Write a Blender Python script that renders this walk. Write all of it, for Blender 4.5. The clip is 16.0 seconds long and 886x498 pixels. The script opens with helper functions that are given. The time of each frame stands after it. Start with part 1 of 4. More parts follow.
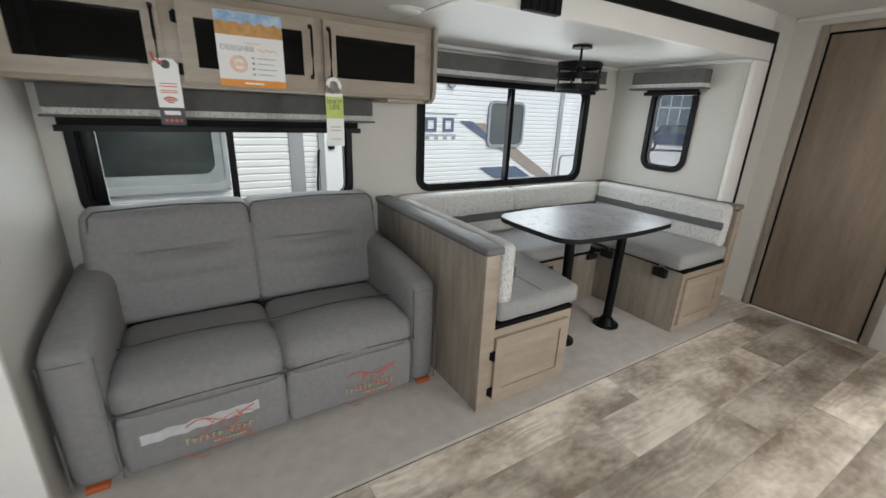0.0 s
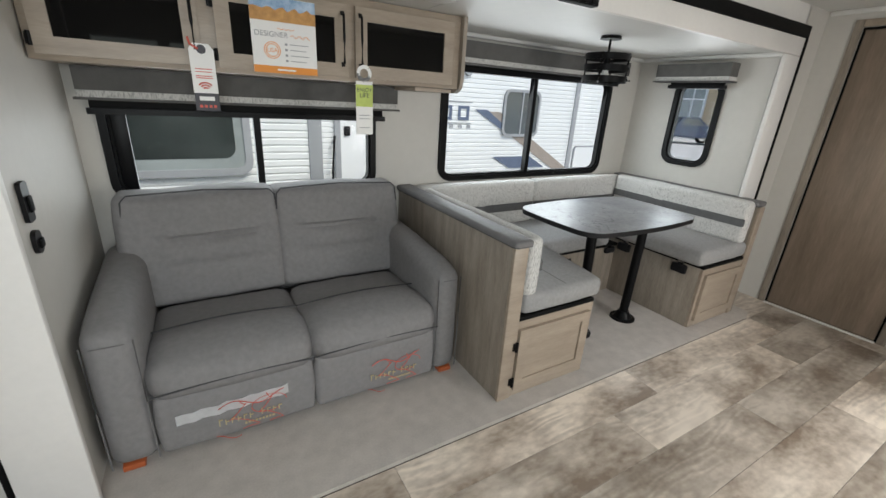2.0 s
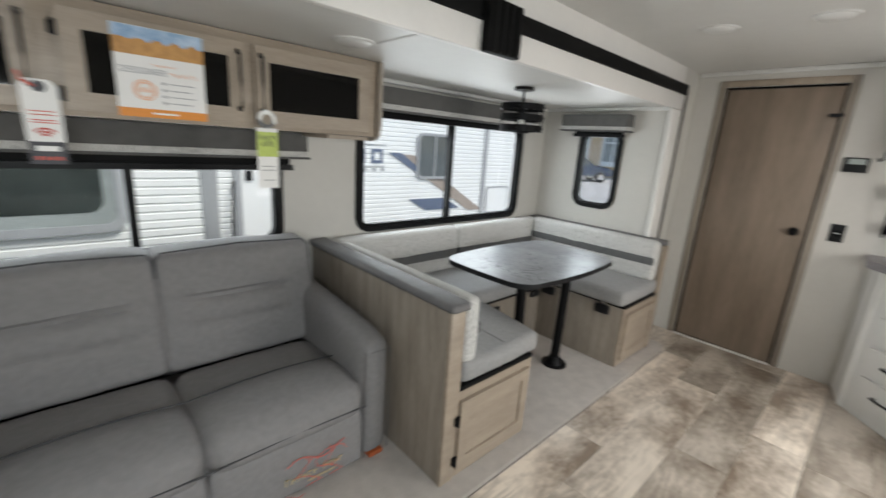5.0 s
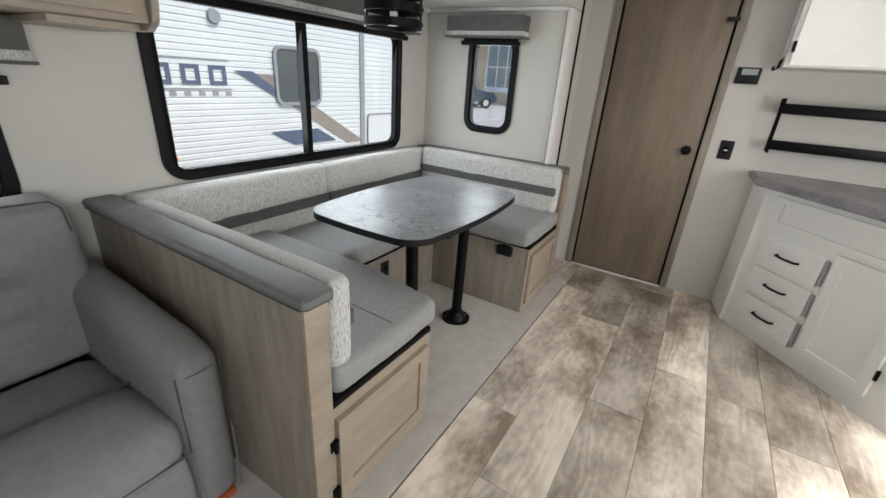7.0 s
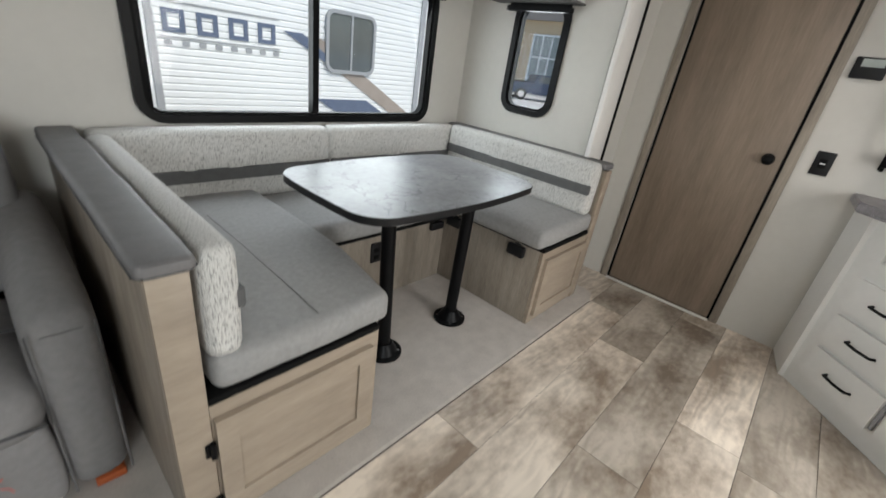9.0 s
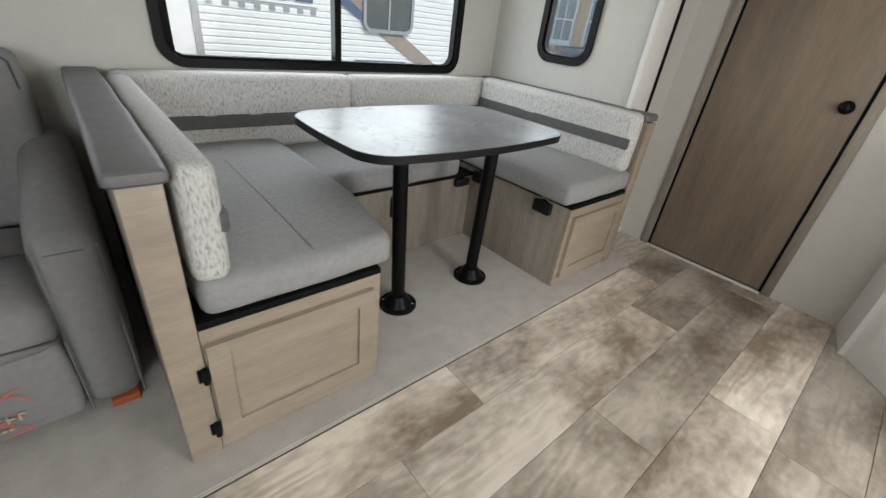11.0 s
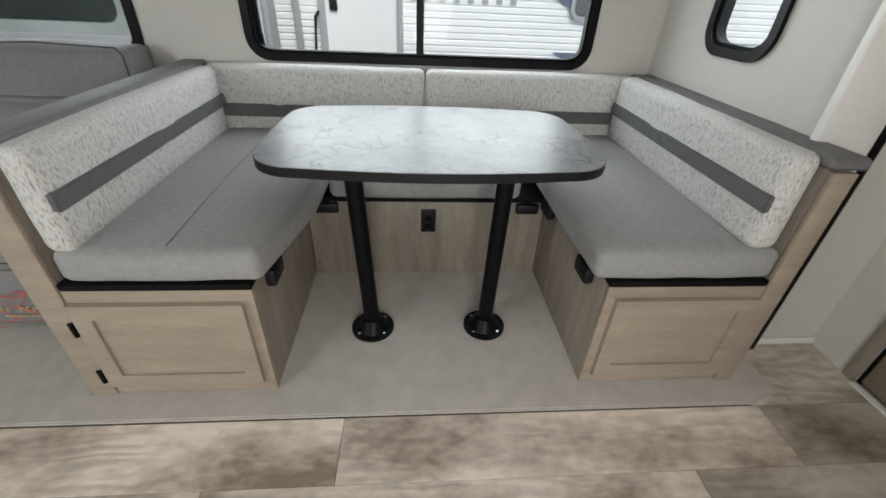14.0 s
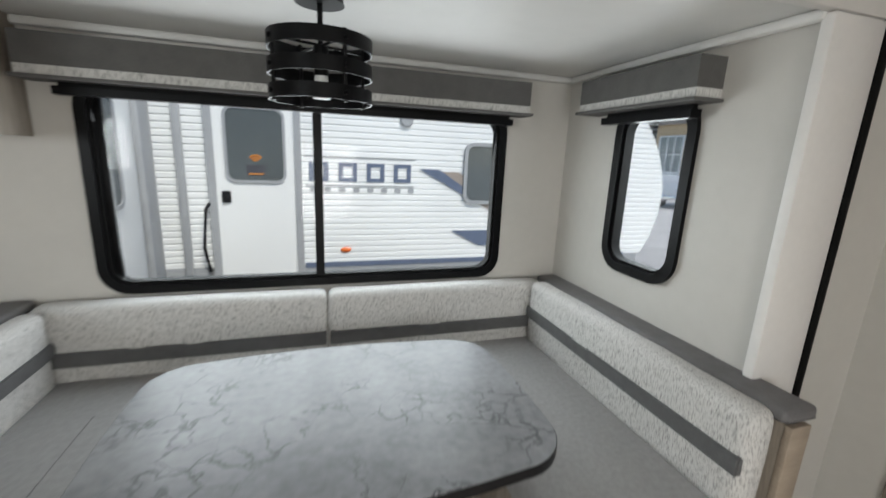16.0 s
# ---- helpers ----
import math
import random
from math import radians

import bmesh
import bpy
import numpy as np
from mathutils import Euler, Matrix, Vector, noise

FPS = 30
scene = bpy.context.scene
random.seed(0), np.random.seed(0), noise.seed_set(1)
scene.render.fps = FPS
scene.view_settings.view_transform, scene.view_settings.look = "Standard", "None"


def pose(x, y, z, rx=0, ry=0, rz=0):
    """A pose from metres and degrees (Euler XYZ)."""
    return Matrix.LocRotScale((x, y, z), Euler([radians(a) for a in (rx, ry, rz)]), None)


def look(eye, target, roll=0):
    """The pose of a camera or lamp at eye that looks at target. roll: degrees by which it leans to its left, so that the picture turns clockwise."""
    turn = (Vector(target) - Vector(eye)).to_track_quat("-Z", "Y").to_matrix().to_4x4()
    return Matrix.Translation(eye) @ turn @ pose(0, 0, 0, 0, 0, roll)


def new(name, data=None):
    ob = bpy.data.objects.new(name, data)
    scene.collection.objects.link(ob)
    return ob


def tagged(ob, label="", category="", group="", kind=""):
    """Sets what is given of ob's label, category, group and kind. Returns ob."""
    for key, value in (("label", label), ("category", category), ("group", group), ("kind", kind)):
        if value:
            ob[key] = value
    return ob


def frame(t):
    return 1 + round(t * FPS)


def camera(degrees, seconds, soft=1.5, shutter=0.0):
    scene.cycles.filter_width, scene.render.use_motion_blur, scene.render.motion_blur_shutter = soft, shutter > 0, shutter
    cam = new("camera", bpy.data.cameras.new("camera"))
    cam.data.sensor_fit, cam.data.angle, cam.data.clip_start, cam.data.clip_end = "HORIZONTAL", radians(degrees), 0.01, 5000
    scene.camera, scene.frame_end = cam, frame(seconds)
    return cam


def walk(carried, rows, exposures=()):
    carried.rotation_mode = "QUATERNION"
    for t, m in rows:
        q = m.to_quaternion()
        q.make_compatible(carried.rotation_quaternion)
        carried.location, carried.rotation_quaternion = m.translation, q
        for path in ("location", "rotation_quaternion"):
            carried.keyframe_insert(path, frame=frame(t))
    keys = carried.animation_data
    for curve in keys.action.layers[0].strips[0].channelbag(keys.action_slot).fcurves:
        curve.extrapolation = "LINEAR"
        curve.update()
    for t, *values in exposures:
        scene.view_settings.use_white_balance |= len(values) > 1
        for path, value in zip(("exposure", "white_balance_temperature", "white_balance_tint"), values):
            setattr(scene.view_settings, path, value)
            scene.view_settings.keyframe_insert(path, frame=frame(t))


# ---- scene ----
cam = camera(94.4, 16.0, shutter=0.5)
PATH = [
    (0, (0.088, 0.051, 1.363), (1.089, 1.662, 0.729), 2.2),
    (0.5, (-0.039, -0.044, 1.423), (0.98, 1.557, 0.792), 2.2),
    (1, (-0.052, -0.01, 1.417), (0.956, 1.59, 0.766), 2.4),
    (1.5, (-0.047, 0.05, 1.399), (0.953, 1.645, 0.721), 2.9),
    (2, (-0.005, 0.101, 1.375), (0.972, 1.703, 0.684), 3.4),
    (2.5, (0.007, 0.115, 1.365), (0.977, 1.717, 0.663), 3.9),
    (3, (0.015, 0.117, 1.346), (0.984, 1.732, 0.674), 4.0),
    (3.5, (0.024, 0.125, 1.354), (0.987, 1.767, 0.739), 3.6),
    (4, (0.01, 0.164, 1.449), (0.989, 1.831, 0.934), 3.1),
    (4.5, (0.004, 0.198, 1.463), (1.046, 1.84, 0.995), 3.0),
    (5, (0.078, 0.319, 1.413), (1.407, 1.728, 0.915), 3.9),
    (5.2, (0.135, 0.37, 1.41), (1.591, 1.641, 0.896), 3.9),
    (7.3, (0.603, 0.683, 1.32), (2.198, 1.6, 0.536), 4.3),
    (7.5, (0.64, 0.721, 1.315), (2.247, 1.616, 0.53), 4.6),
    (8, (0.74, 0.728, 1.304), (2.346, 1.616, 0.51), 6.2),
    (8.5, (0.932, 0.603, 1.285), (2.435, 1.665, 0.502), 7.4),
    (9, (0.956, 0.52, 1.233), (2.355, 1.678, 0.396), 8.6),
    (9.2, (0.915, 0.478, 1.201), (2.27, 1.663, 0.329), 8.8),
    (11.3, (1.163, 0.437, 1.124), (2.344, 1.72, 0.145), 7.2),
    (11.5, (1.256, 0.436, 1.123), (2.406, 1.742, 0.137), 7.1),
    (12, (1.402, 0.438, 1.125), (2.466, 1.799, 0.118), 7.1),
    (12.5, (1.615, 0.512, 1.13), (2.625, 1.869, 0.064), 7.7),
    (13, (1.861, 0.51, 1.138), (2.624, 1.997, 0.039), 6.4),
    (13.5, (2.091, 0.431, 1.165), (2.447, 2.044, 0.037), 4.0),
    (14, (2.118, 0.397, 1.169), (2.269, 2.07, 0.083), 2.8),
    (14.5, (2.15, 0.386, 1.164), (2.222, 2.122, 0.173), 1.4),
    (15, (2.133, 0.442, 1.254), (2.298, 2.254, 0.422), 1.3),
    (15.5, (2.14, 0.582, 1.372), (2.501, 2.44, 0.726), 1.6),
    (16, (2.136, 0.758, 1.397), (2.73, 2.615, 0.952), 2.5),
]
walk(cam, [(t, look(eye, target, roll)) for t, eye, target, roll in PATH], [(0, -0.12), (1, -0.03), (5, 0.0), (9.2, 0.03), (12, -0.03), (16, -0.08)])

# ---- world, sun, large lights ----
world = bpy.data.worlds.new("sky")
scene.world = world
world.use_nodes = True
wn = world.node_tree.nodes
sky = wn.new("ShaderNodeTexSky")
sky.sky_type, sky.sun_disc = "NISHITA", False
sky.sun_elevation, sky.sun_rotation = radians(54), radians(155)
world.node_tree.links.new(sky.outputs[0], wn["Background"].inputs[0])
wn["Background"].inputs[1].default_value = 0.15
sun = new("sun", bpy.data.lights.new("sun", "SUN"))
sun.data.energy, sun.data.angle, sun.data.color = 3.3, radians(20), (1.0, 0.96, 0.9)
sun.matrix_world = look((0, 0, 20), (-6.0, 13.0, 0))


def area(name, eye, target, w, h, power, color):
    """A rectangular lamp at eye that shines towards target."""
    d = bpy.data.lights.new(name, "AREA")
    d.shape, d.size, d.size_y, d.energy, d.color = "RECTANGLE", w, h, power, color
    o = new(name, d)
    o.matrix_world = look(eye, target)
    return o


DAY = (0.91, 0.965, 1.0)
area("daylight_dinette_window", (2.17, 2.62, 1.2), (2.17, 0.6, 0.4), 1.5, 0.65, 16, DAY)
area("daylight_sofa_window", (0.3, 2.62, 1.05), (0.3, 0, 0.6), 1.2, 0.4, 6, DAY)
area("daylight_end_window", (3.42, 2.04, 1.26), (1.5, 1.9, 0.6), 0.34, 0.55, 4, DAY)
# added fill from an unseen opening, placed to brighten the floor
area("fill_floor_behind", (2.3, -1.0, 0.98), (2.45, 0.9, -0.5), 0.62, 1.2, 30, (0.99, 0.98, 0.95))
area("daylight_entry_window", (-0.2, -1.0, 1.36), (0.2, 1.2, -0.3), 0.95, 0.66, 40, (0.91, 0.975, 1.0))

# ---- materials ----


def mat(name, col, rough=0.5, metal=0.0, vary=0.1, scale=8.0, bump=0.0, bscale=200.0, stretch=(1, 1, 1), col2=None, coat=0.0, lo=0.35, hi=0.65, rnd=0.0, spec=0.5, fineness=0.35):
    """A surface whose colour drifts at two scales, with a fine relief."""
    m = bpy.data.materials.new(name)
    m.use_nodes = True
    n, l = m.node_tree.nodes, m.node_tree.links
    b = n["Principled BSDF"]
    b.inputs["Roughness"].default_value, b.inputs["Metallic"].default_value = rough, metal
    b.inputs["Coat Weight"].default_value, b.inputs["Specular IOR Level"].default_value = coat, spec
    tc, mp = n.new("ShaderNodeTexCoord"), n.new("ShaderNodeMapping")
    mp.inputs["Scale"].default_value = stretch
    l.new(tc.outputs["Object"], mp.inputs["Vector"])
    big, fine = n.new("ShaderNodeTexNoise"), n.new("ShaderNodeTexNoise")
    big.inputs["Scale"].default_value, big.inputs["Detail"].default_value = scale, 6
    fine.inputs["Scale"].default_value, fine.inputs["Detail"].default_value = scale * 9, 3
    mix = n.new("ShaderNodeMix")
    mix.inputs[0].default_value = fineness
    for x in (big, fine):
        l.new(mp.outputs[0], x.inputs["Vector"])
    l.new(big.outputs[0], mix.inputs[2])
    l.new(fine.outputs[0], mix.inputs[3])
    ramp = n.new("ShaderNodeValToRGB")
    e = ramp.color_ramp.elements
    e[0].position, e[1].position = lo, hi
    c2 = col2 or [min(1, c * (1 + vary)) for c in col]
    c1 = col if col2 else [c * (1 - vary) for c in col]
    e[0].color, e[1].color = (*c1, 1), (*c2, 1)
    l.new(mix.outputs[0], ramp.inputs[0])
    out = ramp.outputs[0]
    if rnd:
        info, hsv, mr = n.new("ShaderNodeObjectInfo"), n.new("ShaderNodeHueSaturation"), n.new("ShaderNodeMapRange")
        mr.inputs[3].default_value, mr.inputs[4].default_value = 1 - rnd, 1 + rnd
        l.new(info.outputs["Random"], mr.inputs[0])
        l.new(mr.outputs[0], hsv.inputs["Value"])
        l.new(out, hsv.inputs["Color"])
        out = hsv.outputs[0]
        add = n.new("ShaderNodeVectorMath")
        mul = n.new("ShaderNodeMath")
        mul.operation = "MULTIPLY"
        mul.inputs[1].default_value = 37.0
        l.new(info.outputs["Random"], mul.inputs[0])
        l.new(mp.outputs[0], add.inputs[0])
        l.new(mul.outputs[0], add.inputs[1])
        for x in (big, fine):
            l.new(add.outputs[0], x.inputs["Vector"])
    l.new(out, b.inputs["Base Color"])
    if bump:
        bn, bp = n.new("ShaderNodeTexNoise"), n.new("ShaderNodeBump")
        bn.inputs["Scale"].default_value, bn.inputs["Detail"].default_value = bscale, 4
        l.new(mp.outputs[0], bn.inputs["Vector"])
        bp.inputs["Strength"].default_value, bp.inputs["Distance"].default_value = bump, 0.004
        l.new(bn.outputs[0], bp.inputs["Height"])
        l.new(bp.outputs[0], b.inputs["Normal"])
    return m


WALL = mat("wall_vinyl", (0.54, 0.52, 0.48), 0.55, vary=0.03, scale=3, bump=0.08, bscale=300)
CEIL = mat("ceiling_white", (0.64, 0.635, 0.61), 0.5, vary=0.03, scale=2, bump=0.05, bscale=250)
TRIMW = mat("white_trim", (0.72, 0.70, 0.67), 0.4, vary=0.03, scale=5)
# darker than the level wood: shade under table and benches is in the colour
WOODV = mat("taupe_wood_upright_shaded", (0.165, 0.138, 0.112), 0.45, scale=3.5, stretch=(6, 6, 0.7), col2=(0.34, 0.292, 0.238), bump=0.1, bscale=60, lo=0.3, hi=0.7)
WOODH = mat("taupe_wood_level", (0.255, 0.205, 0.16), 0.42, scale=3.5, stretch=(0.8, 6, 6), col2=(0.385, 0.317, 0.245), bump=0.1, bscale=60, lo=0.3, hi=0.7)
DOORW = mat("brown_wood_door", (0.15, 0.112, 0.08), 0.45, scale=2.6, stretch=(5, 5, 0.6), col2=(0.26, 0.20, 0.15), bump=0.08, bscale=60, lo=0.28, hi=0.72)
GROUT = mat("plank_joint", (0.12, 0.10, 0.085), 0.6)
CARPET = mat("woven_carpet", (0.50, 0.46, 0.42), 0.95, scale=14, vary=0.1, bump=0.6, bscale=420)
SOFA = mat("grey_sofa_fabric", (0.215, 0.206, 0.205), 0.8, scale=45, vary=0.09, bump=0.35, bscale=500)
SEAM = mat("dark_seam", (0.06, 0.06, 0.062), 0.9)
CUSH = mat("grey_bench_fabric", (0.29, 0.285, 0.28), 0.9, scale=60, vary=0.1, bump=0.35, bscale=500)
CAPG = mat("grey_cap_vinyl", (0.145, 0.14, 0.14), 0.6, scale=20, vary=0.12, bump=0.2, bscale=300)
TWEED = mat("white_tweed", (0.21, 0.205, 0.195), 0.92, scale=120, stretch=(2.3, 2.3, 0.5), col2=(0.60, 0.59, 0.565), bump=0.7, bscale=150, lo=0.32, hi=0.52, fineness=0.2)
STRIPE = mat("dark_grey_band", (0.10, 0.10, 0.10), 0.85, scale=30, vary=0.12, bump=0.2, bscale=400)
VALG = mat("grey_valance", (0.095, 0.092, 0.088), 0.8, scale=20, vary=0.12, bump=0.25, bscale=400)
BLACK = mat("black_metal", (0.004, 0.004, 0.0045), 0.38, vary=0.2, scale=20, spec=0.12)
BLACKR = mat("black_rubber", (0.005, 0.005, 0.005), 0.6, vary=0.2, scale=30, spec=0.1)
DGLASS = mat("dark_glass", (0.002, 0.002, 0.002), 0.04, vary=0.1, spec=0.3)
CABW = mat("white_cabinet", (0.74, 0.73, 0.70), 0.38, vary=0.03, scale=4)
COUNTER = mat("grey_counter", (0.12, 0.11, 0.115), 0.35, scale=9, col2=(0.28, 0.26, 0.27))
CHROME = mat("chrome", (0.75, 0.75, 0.76), 0.2, 1.0, vary=0.05)
PAPER = mat("white_card", (0.80, 0.79, 0.77), 0.5, vary=0.02)
ORANGE = mat("orange_print", (0.75, 0.27, 0.03), 0.5, vary=0.06)
BLUEP = mat("blue_print", (0.16, 0.30, 0.50), 0.5, scale=30, col2=(0.5, 0.62, 0.75))
GOLDP = mat("gold_field_print", (0.40, 0.19, 0.05), 0.5, scale=40, col2=(0.62, 0.33, 0.10))
REDP = mat("red_print", (0.60, 0.10, 0.07), 0.6, vary=0.08)
GREYP = mat("grey_print", (0.30, 0.30, 0.31), 0.6)
DARKP = mat("charcoal_print", (0.06, 0.06, 0.07), 0.6)
GREENP = mat("lime_print", (0.47, 0.56, 0.14), 0.6)
GOLDT = mat("gold_thread", (0.48, 0.40, 0.22), 0.6)
REDF = mat("red_stained_wood", (0.42, 0.10, 0.03), 0.5)
TAPE = mat("clear_plastic_tape", (0.88, 0.88, 0.88), 0.12, vary=0.06, scale=30, bump=0.4, bscale=60)
SIDING = mat("white_siding", (0.80, 0.81, 0.80), 0.4, vary=0.02, scale=2)
TGREY = mat("grey_trim", (0.34, 0.35, 0.36), 0.5, vary=0.05)
TBLUE = mat("blue_decal", (0.11, 0.14, 0.21), 0.5, vary=0.1)
TTAN = mat("taupe_decal", (0.33, 0.28, 0.24), 0.5, vary=0.1)
TWIN = mat("tinted_pane", (0.10, 0.115, 0.12), 0.08, vary=0.15, scale=2)
# pale reflection in the glass is put into the pane's base colour
TPANE = mat("painted_reflection_pane", (0.30, 0.33, 0.325), 0.12, vary=0.15, scale=2)
LAMPO = mat("amber_lens", (0.80, 0.16, 0.02), 0.3, vary=0.1)
ASPH = mat("pale_asphalt", (0.42, 0.41, 0.40), 0.9, vary=0.15, scale=1.5, bump=0.3, bscale=30)
TANB = mat("tan_stucco", (0.62, 0.47, 0.30), 0.8, vary=0.08)
TRUCKB = mat("navy_car_paint", (0.03, 0.05, 0.10), 0.25, vary=0.1, coat=0.6)
CARW = mat("white_car_paint", (0.7, 0.7, 0.7), 0.25, vary=0.03, coat=0.6)
TYRE = mat("tyre_rubber", (0.015, 0.015, 0.015), 0.8)
PLATE = mat("black_plastic", (0.009, 0.009, 0.01), 0.45, vary=0.15, spec=0.25)
SCREEN = mat("grey_lcd", (0.30, 0.33, 0.31), 0.3)


def marble():
    """Grey laminate with pale clouds and thin dark veins."""
    m = mat("marble_laminate", (0.13, 0.133, 0.14), 0.36, scale=4.5, col2=(0.33, 0.335, 0.345), lo=0.3, hi=0.75, spec=0.42)
    n, l = m.node_tree.nodes, m.node_tree.links
    b = n["Principled BSDF"]
    old = b.inputs["Base Color"].links[0].from_socket
    tc = n.new("ShaderNodeTexCoord")
    warp, add, ns = n.new("ShaderNodeTexNoise"), n.new("ShaderNodeVectorMath"), n.new("ShaderNodeTexNoise")
    warp.inputs["Scale"].default_value, warp.inputs["Detail"].default_value = 9, 7
    l.new(tc.outputs["Object"], warp.inputs["Vector"])
    l.new(tc.outputs["Object"], add.inputs[0])
    sc = n.new("ShaderNodeVectorMath")
    sc.operation = "SCALE"
    sc.inputs[3].default_value = 0.2
    l.new(warp.outputs[1], sc.inputs[0])
    l.new(sc.outputs[0], add.inputs[1])
    vor = n.new("ShaderNodeTexVoronoi")
    vor.feature = "DISTANCE_TO_EDGE"
    vor.inputs["Scale"].default_value = 10
    l.new(add.outputs[0], vor.inputs["Vector"])
    r = n.new("ShaderNodeValToRGB")
    r.color_ramp.elements[0].position, r.color_ramp.elements[1].position = 0.0, 0.05
    r.color_ramp.elements[0].color, r.color_ramp.elements[1].color = (1, 1, 1, 1), (0, 0, 0, 1)
    l.new(vor.outputs[0], r.inputs[0])
    ns.inputs["Scale"].default_value = 6
    l.new(tc.outputs["Object"], ns.inputs["Vector"])
    r2 = n.new("ShaderNodeValToRGB")
    r2.color_ramp.elements[0].position, r2.color_ramp.elements[1].position = 0.46, 0.62
    l.new(ns.outputs[0], r2.inputs[0])
    mu = n.new("ShaderNodeMath")
    mu.operation = "MULTIPLY"
    l.new(r.outputs[0], mu.inputs[0])
    l.new(r2.outputs[0], mu.inputs[1])
    mx = n.new("ShaderNodeMix")
    mx.data_type = "RGBA"
    l.new(mu.outputs[0], mx.inputs[0])
    l.new(old, mx.inputs[6])
    mx.inputs[7].default_value = (0.055, 0.055, 0.06, 1)
    l.new(mx.outputs[2], b.inputs["Base Color"])
    return m


MARBLE = marble()


def plank_vinyl():
    """Cream and taupe vinyl plank: broad stains, flowing grain, each plank its own tone."""
    m = mat("vinyl_plank", (0.22, 0.168, 0.125), 0.32, scale=2.4, stretch=(1.0, 1.7, 1), col2=(0.70, 0.62, 0.525), bump=0.08, bscale=45, lo=0.37, hi=0.61, rnd=0.3, fineness=0.22)
    n, l = m.node_tree.nodes, m.node_tree.links
    b = n["Principled BSDF"]
    old = b.inputs["Base Color"].links[0].from_socket
    info, tc, mp, add = n.new("ShaderNodeObjectInfo"), n.new("ShaderNodeTexCoord"), n.new("ShaderNodeMapping"), n.new("ShaderNodeVectorMath")
    mul = n.new("ShaderNodeMath")
    mul.operation, mul.inputs[1].default_value = "MULTIPLY", 19.0
    l.new(info.outputs["Random"], mul.inputs[0])
    l.new(tc.outputs["Object"], add.inputs[0])
    l.new(mul.outputs[0], add.inputs[1])
    mp.inputs["Scale"].default_value = (0.22, 1.0, 1.0)
    l.new(add.outputs[0], mp.inputs["Vector"])
    wv = n.new("ShaderNodeTexWave")
    wv.bands_direction = "Y"
    for key, v in (("Scale", 7.0), ("Distortion", 20.0), ("Detail", 3.0), ("Detail Scale", 0.9), ("Detail Roughness", 0.6)):
        wv.inputs[key].default_value = v
    l.new(mp.outputs[0], wv.inputs["Vector"])
    ns, rp = n.new("ShaderNodeTexNoise"), n.new("ShaderNodeValToRGB")
    ns.inputs["Scale"].default_value = 3.0
    l.new(add.outputs[0], ns.inputs["Vector"])
    rp.color_ramp.elements[0].position, rp.color_ramp.elements[1].position = 0.42, 0.62
    rp.color_ramp.elements[1].color = (0.36, 0.36, 0.36, 1)
    l.new(ns.outputs[0], rp.inputs[0])
    mu, mx = n.new("ShaderNodeMath"), n.new("ShaderNodeMix")
    mu.operation = "MULTIPLY"
    l.new(wv.outputs["Fac"], mu.inputs[0])
    l.new(rp.outputs[0], mu.inputs[1])
    mx.data_type = "RGBA"
    l.new(mu.outputs[0], mx.inputs[0])
    l.new(old, mx.inputs[6])
    mx.inputs[7].default_value = (0.16, 0.13, 0.105, 1)
    l.new(mx.outputs[2], b.inputs["Base Color"])
    return m


FLOORP = plank_vinyl()


def glass():
    m = bpy.data.materials.new("window_glass")
    m.use_nodes = True
    n, l = m.node_tree.nodes, m.node_tree.links
    b = n["Principled BSDF"]
    tr, mx = n.new("ShaderNodeBsdfTransparent"), n.new("ShaderNodeMixShader")
    tr.inputs[0].default_value = (0.97, 0.985, 0.98, 1)
    b.inputs["Roughness"].default_value, b.inputs["Metallic"].default_value = 0.02, 1.0
    mx.inputs[0].default_value = 0.008
    l.new(tr.outputs[0], mx.inputs[1])
    l.new(b.outputs[0], mx.inputs[2])
    l.new(mx.outputs[0], n["Material Output"].inputs[0])
    return m


GLASS = glass()


def glow(name, col, power):
    m = bpy.data.materials.new(name)
    m.use_nodes = True
    b = m.node_tree.nodes["Principled BSDF"]
    b.inputs["Emission Color"].default_value, b.inputs["Emission Strength"].default_value = (*col, 1), power
    return m


LED = glow("led_diffuser", (1.0, 0.955, 0.925), 11.0)
FROST = mat("frosted_lens", (0.75, 0.75, 0.73), 0.4, vary=0.03)

# ---- mesh helpers ----


def box(bm, x0, y0, z0, x1, y1, z1, bev=0.0, seg=2):
    """Adds a box to bm, its edges rounded by bev."""
    vs = [bm.verts.new(p) for p in ((x0, y0, z0), (x1, y0, z0), (x1, y1, z0), (x0, y1, z0), (x0, y0, z1), (x1, y0, z1), (x1, y1, z1), (x0, y1, z1))]
    fs = [bm.faces.new([vs[i] for i in f]) for f in ((3, 2, 1, 0), (4, 5, 6, 7), (0, 1, 5, 4), (1, 2, 6, 5), (2, 3, 7, 6), (3, 0, 4, 7))]
    if bev:
        es = list({e for f in fs for e in f.edges})
        bmesh.ops.bevel(bm, geom=es, offset=bev, segments=seg, profile=0.5, affect="EDGES")
    return bm


def bx(*a, **k):
    return box(bmesh.new(), *a, **k)


def cyl(bm, a, b, r, n=16, r2=None):
    """A rod from a to b."""
    a, b = Vector(a), Vector(b)
    q = (b - a).to_track_quat("Z", "Y").to_matrix().to_4x4()
    bmesh.ops.create_cone(bm, cap_ends=True, segments=n, radius1=r, radius2=r if r2 is None else r2, depth=(b - a).length, matrix=Matrix.Translation((a + b) / 2) @ q)
    return bm


